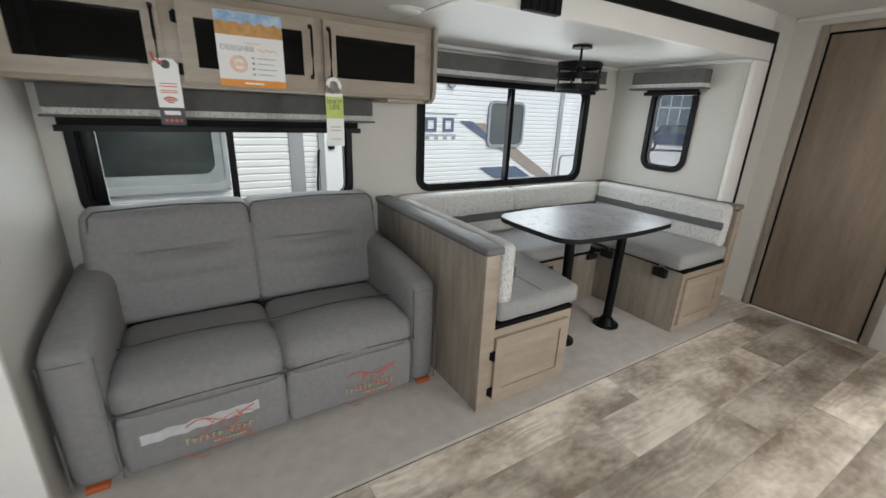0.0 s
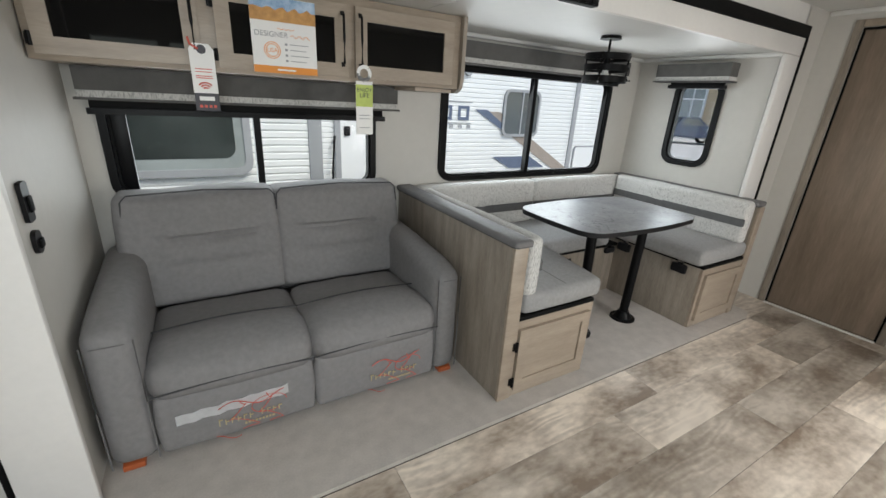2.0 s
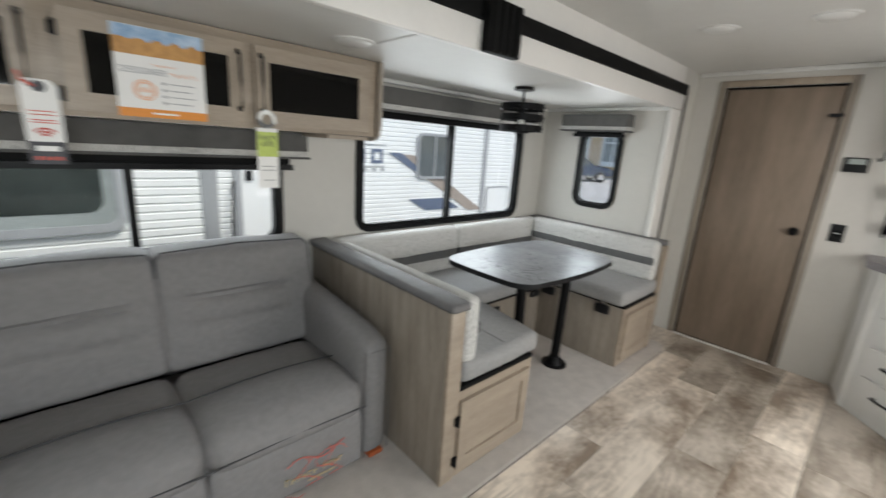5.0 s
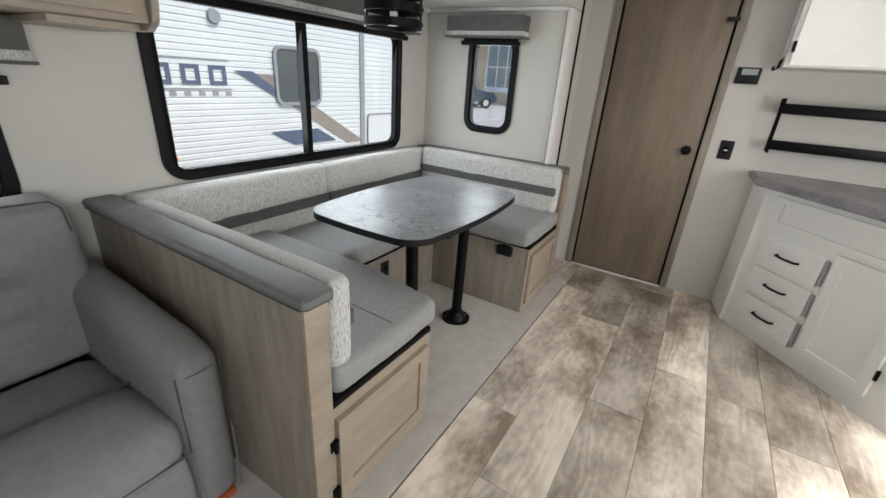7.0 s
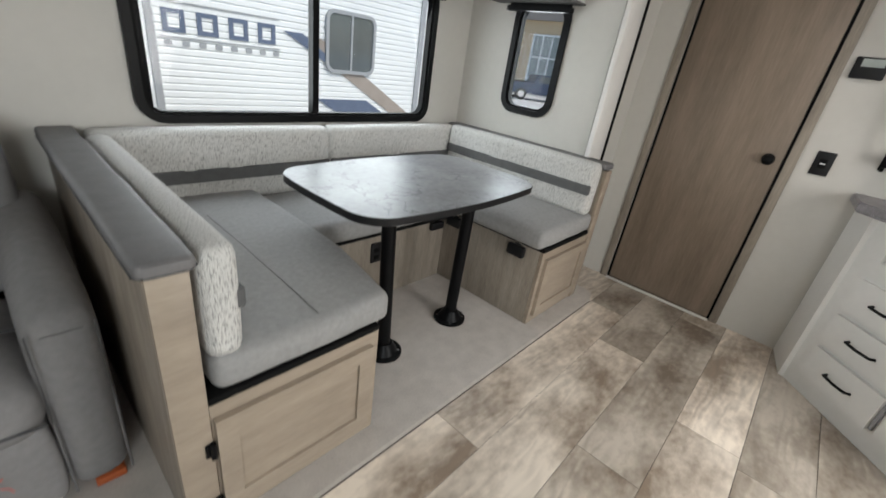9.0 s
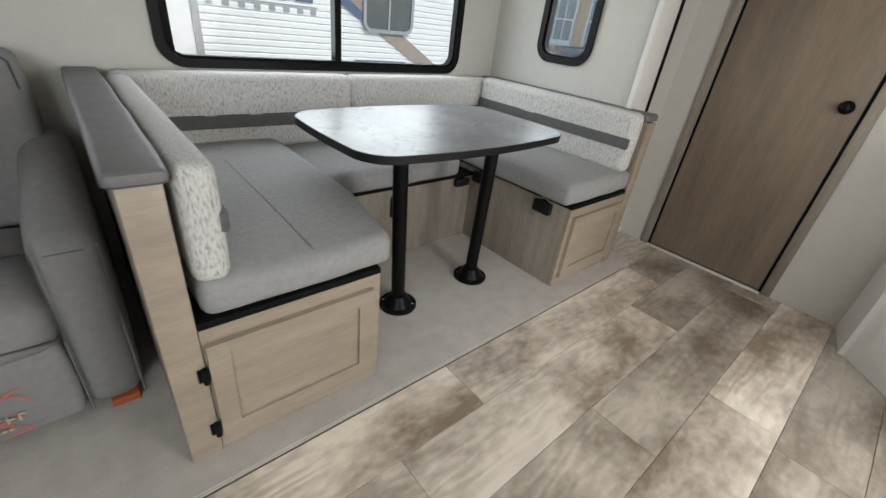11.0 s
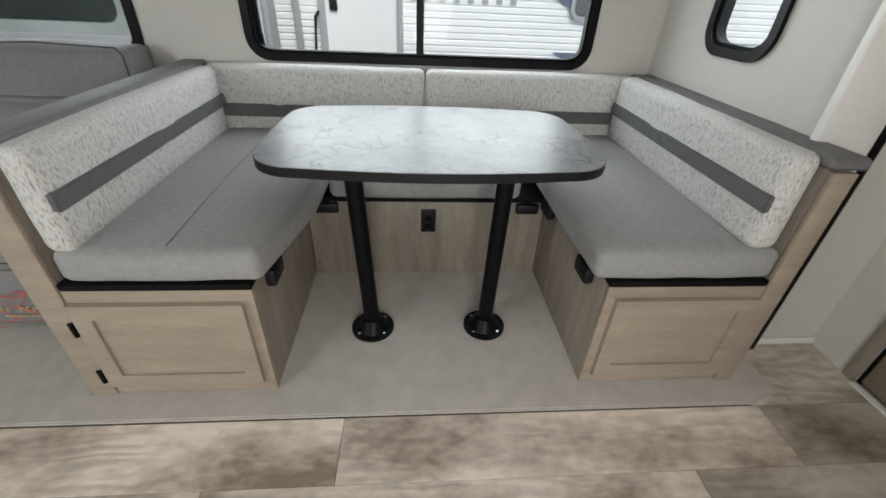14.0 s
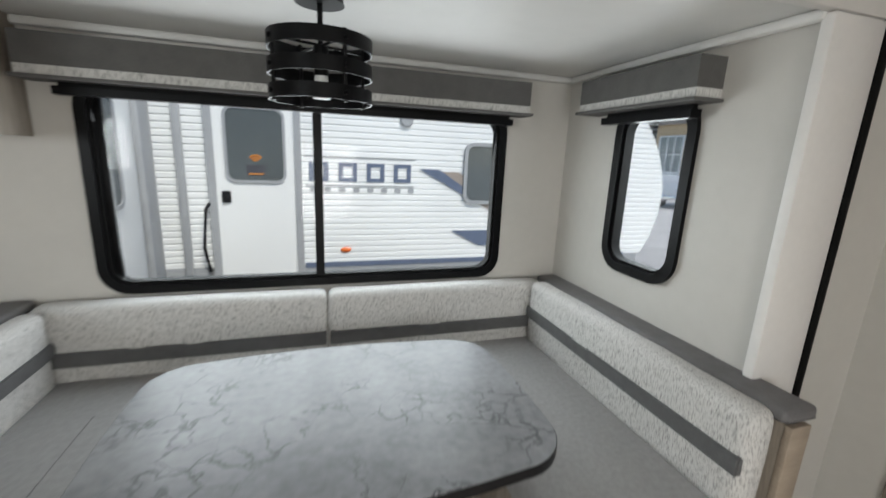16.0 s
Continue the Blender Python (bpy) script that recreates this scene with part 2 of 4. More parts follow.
def tube(bm, pts, r, n=6):
    """A bent rod through the points."""
    pts = [Vector(p) for p in pts]
    rings = []
    for i, p in enumerate(pts):
        d = (pts[min(i + 1, len(pts) - 1)] - pts[max(i - 1, 0)]).normalized()
        q = d.to_track_quat("Z", "Y")
        rings.append([bm.verts.new(p + q @ Vector((r * math.cos(6.2832 * k / n), r * math.sin(6.2832 * k / n), 0))) for k in range(n)])
    for a, b in zip(rings, rings[1:]):
        for k in range(n):
            bm.faces.new((a[k], a[(k + 1) % n], b[(k + 1) % n], b[k]))
    bm.faces.new(rings[0][::-1])
    bm.faces.new(rings[-1])
    return bm


def rr(w0, h0, w1, h1, r, n=6):
    """Points of a rounded rectangle."""
    out = []
    for cx, cy, a in ((w1 - r, h1 - r, 0), (w0 + r, h1 - r, 90), (w0 + r, h0 + r, 180), (w1 - r, h0 + r, 270)):
        for k in range(n + 1):
            t = radians(a + 90 * k / n)
            out.append((cx + r * math.cos(t), cy + r * math.sin(t)))
    return out


def slab(bm, pts, f, d0, d1):
    """A flat outline pushed from depth d0 to d1; f(u, v, d) gives the place."""
    a, b = [bm.verts.new(f(u, v, d0)) for u, v in pts], [bm.verts.new(f(u, v, d1)) for u, v in pts]
    n = len(pts)
    bm.faces.new(a)
    bm.faces.new(b[::-1])
    for k in range(n):
        bm.faces.new((a[k], b[k], b[(k + 1) % n], a[(k + 1) % n]))
    return bm


def ring(bm, po, pi, f, d0, d1):
    """A frame between two outlines of equal point count."""
    n = len(po)
    L = [[bm.verts.new(f(u, v, d)) for u, v in p] for p, d in ((po, d0), (po, d1), (pi, d1), (pi, d0))]
    for a, b in ((0, 1), (1, 2), (2, 3), (3, 0)):
        for k in range(n):
            bm.faces.new((L[a][k], L[a][(k + 1) % n], L[b][(k + 1) % n], L[b][k]))
    return bm


def part(name, bm, material, parent=None, label="", smooth=True, angle=40):
    """Links a bmesh as one mesh object, under its thing."""
    bmesh.ops.recalc_face_normals(bm, faces=bm.faces[:])
    me = bpy.data.meshes.new(name)
    if smooth:
        for f in bm.faces:
            f.smooth = True
        for e in bm.edges:
            if len(e.link_faces) == 2 and e.calc_face_angle(0) > radians(angle):
                e.smooth = False
    bm.to_mesh(me)
    bm.free()
    me.materials.append(material)
    o = new(name, me)
    if parent:
        o.parent = parent
        o.matrix_parent_inverse = parent.matrix_world.inverted()
    return tagged(o, label)


def thing(name, at, label, category, group="", kind=""):
    """The empty at a thing's base that holds its parts."""
    o = new(name)
    o.empty_display_size = 0.1
    o.location = at
    o.matrix_world = Matrix.Translation(at)
    return tagged(o, label, category, group, kind)


def struct(name, bm, material, label="", category="wall"):
    return tagged(part(name, bm, material, None, label), label or name.replace("_", " "), category, "", "structure")


def puff(x0, y0, z0, x1, y1, z1, bev=0.03, bulge=0.012, cuts=7, seg=4):
    """A soft upholstered block: rounded edges and slightly swollen faces."""
    bm = bx(x0, y0, z0, x1, y1, z1)
    bmesh.ops.bevel(bm, geom=bm.edges[:], offset=bev, segments=seg, profile=0.5, affect="EDGES")
    bmesh.ops.subdivide_edges(bm, edges=[e for e in bm.edges if e.calc_length() > 0.12], cuts=cuts, use_grid_fill=True)
    c = Vector(((x0 + x1) / 2, (y0 + y1) / 2, (z0 + z1) / 2))
    h = Vector((x1 - x0, y1 - y0, z1 - z0)) / 2
    for v in bm.verts:
        q = [(v.co[i] - c[i]) / h[i] for i in range(3)]
        for i in range(3):
            j, k = (i + 1) % 3, (i + 2) % 3
            v.co[i] += math.copysign(1, q[i]) * abs(q[i]) ** 3 * bulge * (1 - q[j] ** 2) * (1 - q[k] ** 2) if abs(q[i]) > 0.5 else 0
        w = noise.noise(v.co * 9) * 0.0025
        v.co += Vector((w, w, w))
    return bm


def wall_holes(x0, x1, z0, z1, holes, f, d0, d1):
    """A wall slab with rectangular openings right through it."""
    xs = sorted({x0, x1, *[h[0] for h in holes], *[h[2] for h in holes]})
    zs = sorted({z0, z1, *[h[1] for h in holes], *[h[3] for h in holes]})
    bm = bmesh.new()
    solid = lambda i, j: 0 <= i < len(xs) - 1 and 0 <= j < len(zs) - 1 and not any(h[0] <= xs[i] < h[2] and h[1] <= zs[j] < h[3] for h in holes)
    for i in range(len(xs) - 1):
        for j in range(len(zs) - 1):
            if not solid(i, j):
                continue
            a, b, c, d = (xs[i], zs[j]), (xs[i + 1], zs[j]), (xs[i + 1], zs[j + 1]), (xs[i], zs[j + 1])
            for dd in (d0, d1):
                bm.faces.new([bm.verts.new(f(u, v, dd)) for u, v in (a, b, c, d)])
            for (p, q), (ii, jj) in (((a, b), (i, j - 1)), ((b, c), (i + 1, j)), ((c, d), (i, j + 1)), ((d, a), (i - 1, j))):
                if not solid(ii, jj):
                    bm.faces.new([bm.verts.new(f(*s, dd)) for s, dd in ((p, d0), (q, d0), (q, d1), (p, d1))])
    bmesh.ops.remove_doubles(bm, verts=bm.verts[:], dist=0.0001)
    return bm


def on_y(u, v, d):
    return (u, d, v)


def on_x(u, v, d):
    return (d, u, v)


# ---- structure ----
YW, XR, XL, ZS, ZM, YF, XD, YB = 2.505, 3.285, -0.45, 1.765, 2.05, 1.49, 3.744, -0.98
W1 = (1.378, 0.84, 2.968, 1.60)
W2 = (-0.365, 0.82, 0.935, 1.38)
W3 = (1.785, 0.98, 2.15, 1.61)


def inset(w, d):
    return (w[0] + d, w[1] + d, w[2] - d, w[3] - d)


struct("wall_window_side", wall_holes(XL - 0.04, XR + 0.04, -0.1, ZS + 0.04, [inset(W1, 0.03), inset(W2, 0.03)], on_y, YW, YW + 0.04), WALL, "off-white vinyl slide-out wall with window openings")
struct("wall_slide_end", wall_holes(YF + 0.02, YW, -0.1, ZS + 0.04, [inset(W3, 0.03)], on_x, XR, XR + 0.04), WALL, "off-white vinyl end wall of the slide-out")
struct("wall_slide_start", bx(XL - 0.04, YF + 0.02, -0.1, XL, YW, ZS + 0.04), WALL, "plain off-white vinyl wall beside the sofa")
struct("ceiling_slide", bx(XL, 1.475, ZS, XR, YW, ZS + 0.03), CEIL, "smooth white slide-out ceiling", "ceiling")
struct("ceiling_main", bx(-2.2, YB, ZM, XD, YF + 0.1, ZM + 0.05), CEIL, "smooth white main ceiling", "ceiling")
struct("floor_base", bx(-2.2, YB, -0.06, XD, 1.23, -0.004), GROUT, "sub-floor under the vinyl planks", "floor")
struct("floor_slide_base", bx(XL - 0.04, 1.23, -0.06, XD, YW, -0.004), GROUT, "sub-floor under the carpet", "floor")
DOOR = (0.64, -0.01, 1.30, 1.94)
struct("wall_door_side", wall_holes(YB, YF + 0.05, -0.06, ZM, [DOOR], on_x, XD, XD + 0.05), WALL, "off-white vinyl cross wall with the brown door")
# the first opening is added, out of view, to hold the floor fill lamp
FILLHOLE, EWIN, EWIN2 = (1.97, 0.0, 2.63, 1.62), (-0.68, 1.0, -0.19, 1.72), (-0.09, 1.0, 0.28, 1.72)
struct("wall_behind", wall_holes(-2.2, XD, -0.06, ZM, [FILLHOLE, EWIN, EWIN2], on_y, YB - 0.05, YB), WALL, "plain off-white vinyl wall out of view with two windows and an added opening")
struct("wall_far_left", bx(-2.25, YB, -0.06, -2.2, YF + 0.1, ZM), WALL, "plain off-white vinyl cross wall")
struct("wall_left_of_slide", bx(-2.2, YF + 0.012, -0.06, -0.62, YF + 0.06, ZM), WALL, "plain off-white vinyl wall beside the slide-out")
struct("wall_right_of_slide", bx(3.455, YF + 0.012, -0.06, XD, YF + 0.06, ZM), WALL, "narrow off-white wall beside the slide-out")
struct("wall_fascia", bx(-0.62, YF + 0.012, 1.9, 3.465, YF + 0.06, ZM), TRIMW, "white header above the slide-out")
# slide flange, seal and bracket
t = thing("trim_slide_flange", (1.4, YF, 0), "smooth white trim frame round the slide-out opening", "trim", kind="structure")
part("rail", bx(-0.60, YF - 0.02, ZS - 0.01, 3.447, YF + 0.01, 1.86, bev=0.006), TRIMW, t)
part("stile", bx(XR - 0.02, YF - 0.02, 0.0, 3.447, YF + 0.01, ZS - 0.012, bev=0.006), TRIMW, t)
part("stile", bx(-0.60, YF - 0.02, 0.0, XL + 0.03, YF + 0.01, ZS - 0.012, bev=0.006), TRIMW, t)
t = thing("trim_slide_seal", (1.4, YF, 0), "black rubber seal round the slide-out opening", "trim", kind="structure")
part("seal_strip", bx(-0.62, YF - 0.024, 1.862, 3.472, YF + 0.008, 1.93, bev=0.004), BLACKR, t)
part("seal_strip", bx(3.449, YF - 0.026, 0.0, 3.472, YF + 0.008, 1.861, bev=0.004), BLACKR, t)
part("seal_strip", bx(-0.62, YF - 0.012, 0.0, -0.603, YF + 0.008, 1.86, bev=0.004), BLACKR, t)
bm = bx(1.282, YF - 0.06, 1.752, 1.472, YF - 0.021, 1.935, bev=0.004)
for k in range(4):
    box(bm, 1.302 + 0.043 * k, YF - 0.066, 1.757, 1.322 + 0.043 * k, YF - 0.058, 1.93, bev=0.002)
tagged(part("seal_bracket", bm, BLACKR), "ribbed black plastic bracket on the slide-out header", "bracket")

# carpet
bm = slab(bmesh.new(), [(XL, 1.225), (3.30, 1.225), (3.37, 1.245), (3.40, 1.30), (3.40, YF + 0.03), (XR, YF + 0.03), (XR, YW), (XL, YW)], lambda u, v, d: (u, v, d), -0.004, 0.008)
struct("carpet", bm, CARPET, "beige woven carpet of the slide-out floor", "carpet")
struct("carpet_edge", bx(XL - 0.15, 1.219, -0.003, 3.30, 1.225, 0.004, bev=0.001), CARPET, "thin pale edge strip along the carpet", "trim")
# cove trims
struct("trim_ceiling_seam", bx(1.02, 1.5, ZS - 0.003, 1.045, YW - 0.03, ZS, bev=0.001), CEIL, "flat seam strip across the slide-out ceiling", "trim")
struct("trim_ceiling_back", bx(XL, YW - 0.03, ZS - 0.028, XR, YW, ZS, bev=0.01), CEIL, "white cove trim under the ceiling", "trim")
struct("trim_ceiling_end", bx(XR - 0.03, 1.49, ZS - 0.028, XR, YW - 0.03, ZS, bev=0.01), CEIL, "white cove trim under the ceiling", "trim")
struct("trim_ceiling_cross", bx(XD - 0.02, 0.42, ZM - 0.03, XD, YF, ZM, bev=0.008), CEIL, "white cove trim under the ceiling", "trim")
struct("baseboard", bx(3.474, YF - 0.0, 0, XD - 0.001, YF + 0.011, 0.03, bev=0.003), TRIMW, "low white baseboard", "baseboard")


def window(name, w, f, d, s, r, label, div=None, sash=True):
    """A black sliding window: flange, inner sash rings, divider and panes. s: towards the room."""
    o = thing(name, f((w[0] + w[2]) / 2, w[1], d), label, "window", kind="structure")
    part("window_frame", ring(bmesh.new(), rr(*w, r), rr(*inset(w, 0.034), r - 0.03), f, d - s * 0.03, d + s * 0.016), BLACK, o)
    wi = inset(w, 0.035)
    part("sash", ring(bmesh.new(), rr(*wi, r - 0.03), rr(*inset(wi, 0.011), r - 0.04), f, d - s * 0.035, d + s * 0.004), BLACKR, o)
    wg = inset(wi, 0.006)
    cuts = [wg[0], *( [div] if div else []), wg[2]]
    for i, (a, b) in enumerate(zip(cuts, cuts[1:])):
        g = part("pane", slab(bmesh.new(), [(a, wg[1]), (b, wg[1]), (b, wg[3]), (a, wg[3])], f, d - s * (0.018 + 0.008 * i), d - s * (0.014 + 0.008 * i)), GLASS, o)
        g.visible_shadow = False
    if div:
        part("divider", slab(bmesh.new(), [(div - 0.017, wg[1]), (div + 0.017, wg[1]), (div + 0.017, wg[3]), (div - 0.017, wg[3])], f, d - s * 0.035, d + s * 0.008), BLACK, o)
    return o


o = window("window_1", W1, on_y, YW, -1, 0.1, "wide black-framed sliding window above the dinette", 2.155)
part("sash_stile", bx(1.402, YW + 0.012, 0.885, 1.447, YW + 0.036, 1.56, bev=0.004), BLACK, o)
o = window("window_2", W2, on_y, YW, -1, 0.1, "black-framed sliding window behind the sofa", 0.285)
part("sash_stile", bx(-0.332, YW + 0.012, 0.865, -0.262, YW + 0.036, 1.345, bev=0.004), BLACK, o)
window("window_3", W3, on_x, XR, -1, 0.1, "small black-framed window with rounded corners")

# ---- valances and blinds ----


def valance(x0, x1, z0, z1, f, d, s, label, cas):
    """A boxed fabric valance with a pale lower band, over a black roller blind."""
    o = thing("window_valance", f((x0 + x1) / 2, z0, d), label, "valance")
    o2 = lambda a, b, c, e, q, r, bev: slab(bmesh.new(), [(a, c), (b, c), (b, e), (a, e)], f, d + s * q, d + s * r)
    h = z1 - z0
    part("fabric_board", o2(x0, x1, z0 + 0.3 * h, z1, 0.0, 0.1, 0), VALG, o)
    part("lower_band", o2(x0, x1, z0 + 0.08 * h, z0 + 0.295 * h, 0.0, 0.098, 0), TWEED, o, "pale tweed lower band")
    part("bottom_board", o2(x0 - 0.01, x1 + 0.01, z0, z0 + 0.078 * h, 0.0, 0.112, 0), VALG, o)
    b = thing("roller_blind", f((cas[0] + cas[1]) / 2, cas[2], d), "rolled-up black blind above the window", "blind", "roller blinds")
    part("hem_bar", o2(cas[0], cas[1], cas[2], cas[2] + 0.026, 0.02, 0.06, 0), BLACK, b)
    part("fabric", o2(cas[0] + 0.01, cas[1] - 0.01, cas[2] + 0.022, z0 + 0.02, 0.028, 0.042, 0), BLACKR, b)
    return o


valance(1.28, 3.025, 1.575, 1.71, on_y, YW, -1, "long grey fabric valance with pale band over the dinette window", (1.35, 2.97, 1.535))
valance(-0.40, 1.035, 1.285, 1.415, on_y, YW, -1, "grey fabric valance with pale band over the sofa window", (-0.385, 0.975, 1.225))
valance(1.735, 2.283, 1.582, 1.708, on_x, XR, -1, "short grey fabric valance with pale band over the small window", (1.775, 2.19, 1.54))

# ---- sofa ----


def sofa():
    o = thing("sofa", (0.3, 1.63, 0.008), "grey fabric two-seat sofa with plastic-wrapped front panels", "sofa")
    x0, x1, aw, xm = -0.42, 1.045, 0.155, 0.315
    a0, a1 = x0 + aw, x1 - 0.135
    part("body", bx(a0 + 0.005, 1.67, 0.05, a1 - 0.005, 2.46, 0.30, bev=0.01), SOFA, o)
    for p, q in ((x0, a0), (a1, x1)):
        bm = puff(p, 1.63, 0.03, q, 2.40, 0.605, bev=0.052, bulge=0.014)
        for v in bm.verts:
            k = (v.co.y - 1.63) / 0.77
            if v.co.z > 0.45:
                v.co.z += 0.06 * min(1, max(0, k)) - 0.012 * math.exp(-((k - 0.05) / 0.06) ** 2)
        arm = part("arm", bm, SOFA, o)
        bm = bmesh.new()
        for u in (p + 0.006, q - 0.006):
            tube(bm, [(u, 1.632, 0.04), (u, 1.628, 0.3), (u, 1.63, 0.555)], 0.003)
        tube(bm, [(p + 0.03, 1.627, 0.545), ((p + q) / 2, 1.620, 0.548), (q - 0.03, 1.627, 0.545)], 0.002)
        part("piping", bm, CAPG, arm)
    for i, (p, q) in enumerate(((a0, xm), (xm, a1))):
        p, q = p + 0.003, q - 0.003
        bm = puff(p, 1.612, 0.27, q, 2.17, 0.418, bev=0.055, bulge=0.022)
        for v in bm.verts:
            k = (v.co.y - 1.61) / 0.56
            v.co.z += 0.022 * math.sin(math.pi * min(1, max(0, k * 1.6))) * (v.co.z > 0.35) - 0.01 * math.exp(-((k - 0.5) / 0.03) ** 2) * (v.co.z > 0.38)
        c = part("seat_cushion", bm, SOFA, o)
        bm = bmesh.new()
        tube(bm, [(p + (q - p) * k / 12, 1.606 - 0.012 * math.sin(math.pi * k / 12), 0.32 + 0.02 * math.sin(math.pi * k / 12)) for k in range(13)], 0.0035)
        tube(bm, [(p + (q - p) * k / 12, 1.885, 0.432 + 0.018 * math.sin(math.pi * k / 12)) for k in range(13)], 0.003)
        part("piping", bm, SEAM, c)
        bm = puff(p + 0.004, 1.625, 0.045, q - 0.004, 1.68, 0.295, bev=0.018, bulge=0.01)
        fp = part("front_panel", bm, SOFA, o)
        # swirling emblem with small lettering, drawn as plain strokes
        cx, cz, g = (p + q) / 2 + (0.07 if i else 0.03), 0.135, 1.35
        bm = bmesh.new()
        for s, dx in ((1, -0.03), (0.85, 0.045)):
            tube(bm, [(cx + g * (dx + s * 0.055 * math.sin(k * 0.5) * (1 - k / 22)), 1.606, cz + g * (-0.055 + 0.006 * k + 0.008 * math.cos(k * 0.9))) for k in range(20)], 0.0017, 4)
        tube(bm, [(cx + g * (-0.085 + 0.0105 * k), 1.606, cz + g * (0.045 + 0.014 * math.sin(k * 0.45))) for k in range(18)], 0.0022, 4)
        tube(bm, [(cx + g * (-0.10 + 0.008 * k), 1.606, cz + g * (-0.06 + 0.012 * math.cos(k * 0.5))) for k in range(9)], 0.0018, 4)
        tube(bm, [(cx + g * (0.05 + 0.05 * math.cos(k * 0.4)), 1.606, cz + g * (0.02 + 0.03 * math.sin(k * 0.4))) for k in range(14)], 0.0015, 4)
        part("printed_emblem", bm, REDP, fp, "red swirling emblem print")
        bm = bmesh.new()
        for k in range(11):
            if k != 6:
                u = cx - 0.12 + 0.022 * k
                h = 0.03 if k in (0, 7) else 0.022
                box(bm, u, 1.605, cz - 0.02, u + 0.004, 1.609, cz - 0.02 + h)
                box(bm, u + 0.004, 1.605, cz - 0.02 + h * (0.5 if k % 2 else 0.85), u + 0.014, 1.609, cz - 0.017 + h * (0.5 if k % 2 else 0.85))
        for k in range(9):
            box(bm, cx - 0.03 + 0.013 * k, 1.606, cz - 0.045, cx - 0.022 + 0.013 * k, 1.609, cz - 0.037)
        part("printed_band", bm, GOLDT, fp, "gold print strokes")
        # back cushion, leaning and creased
        bm = puff(p - 0.012 if i else p - 0.09, 2.17, 0.40, q + 0.07 if i else q + 0.004, 2.36, 0.895, bev=0.032, bulge=0.016, cuts=27)
        for v in bm.verts:
            k = (v.co.z - 0.40) / 0.5
            side = min(1, max(0, (v.co.x - p - 0.03) / 0.1)) * min(1, max(0, (q - 0.03 - v.co.x) / 0.1))
            front = side * max(0.0, min(1.0, (2.26 - v.co.y) / 0.08))
            wob = 0.012 * noise.noise(Vector((v.co.x * 4, 0, 0)))
            v.co.y += -0.0 + 0.11 * k + front * (0.03 * math.exp(-((k - 0.60 + wob) / 0.03) ** 2) + 0.016 * math.exp(-((k - 0.36 + wob) / 0.045) ** 2) - 0.015 * math.sin(3.14 * k) + 0.006 * noise.noise(v.co * 7))
            v.co.z += 0.012 * noise.noise(Vector((v.co.x * 3, i * 5, 0))) * k
        c = part("back_cushion", bm, SOFA, o)
        bm = bmesh.new()
        l, r = (p - 0.008, q + 0.062) if i else (p - 0.062, q)
        tube(bm, [(l, 2.262, 0.80), (l + 0.006, 2.272, 0.875), (l + 0.03, 2.28, 0.9), ((l + r) / 2, 2.28, 0.912), (r - 0.03, 2.28, 0.9), (r - 0.006, 2.272, 0.875), (r, 2.262, 0.80)], 0.0035)
        part("piping", bm, SEAM, c)
    part("back_frame", bx(a0 - 0.05, 2.36, 0.05, a1 + 0.05, 2.47, 0.80, bev=0.03), SOFA, o)
    for u in (x0 + 0.03, x1 - 0.09):
        part("foot", bx(u, 1.64, 0.008, u + 0.07, 1.71, 0.032, bev=0.004), REDF, o, "red-stained wooden foot")
    bm = bmesh.new()
    n = 14
    rows = [[bm.verts.new((-0.20 + 0.40 * k / n, 1.612 - 0.002 * math.sin(k * 1.7), z + 0.01 * k / n + 0.004 * math.sin(k * 2.3))) for k in range(n + 1)] for z in (0.168, 0.212)]
    for k in range(n):
        bm.faces.new((rows[0][k], rows[0][k + 1], rows[1][k + 1], rows[1][k]))
    bmesh.ops.solidify(bm, geom=bm.faces[:], thickness=0.003)
    part("tape_strip", bm, TAPE, o, "shiny strip of clear packing film")
    return o


sofa()

# ---- overhead cabinet ----


def bar_handle(parent, x, y, z0, z1):
    bm = bmesh.new()
    tube(bm, [(x, y, z0), (x, y - 0.024, z0 + 0.006), (x, y - 0.026, (z0 + z1) / 2), (x, y - 0.024, z1 - 0.006), (x, y, z1)], 0.0055, 8)
    box(bm, x - 0.008, y - 0.006, z0 - 0.008, x + 0.008, y, z0 + 0.01, bev=0.002)
    box(bm, x - 0.008, y - 0.006, z1 - 0.01, x + 0.008, y, z1 + 0.008, bev=0.002)
    return part("handle", bm, BLACK, parent, "black bar handle")


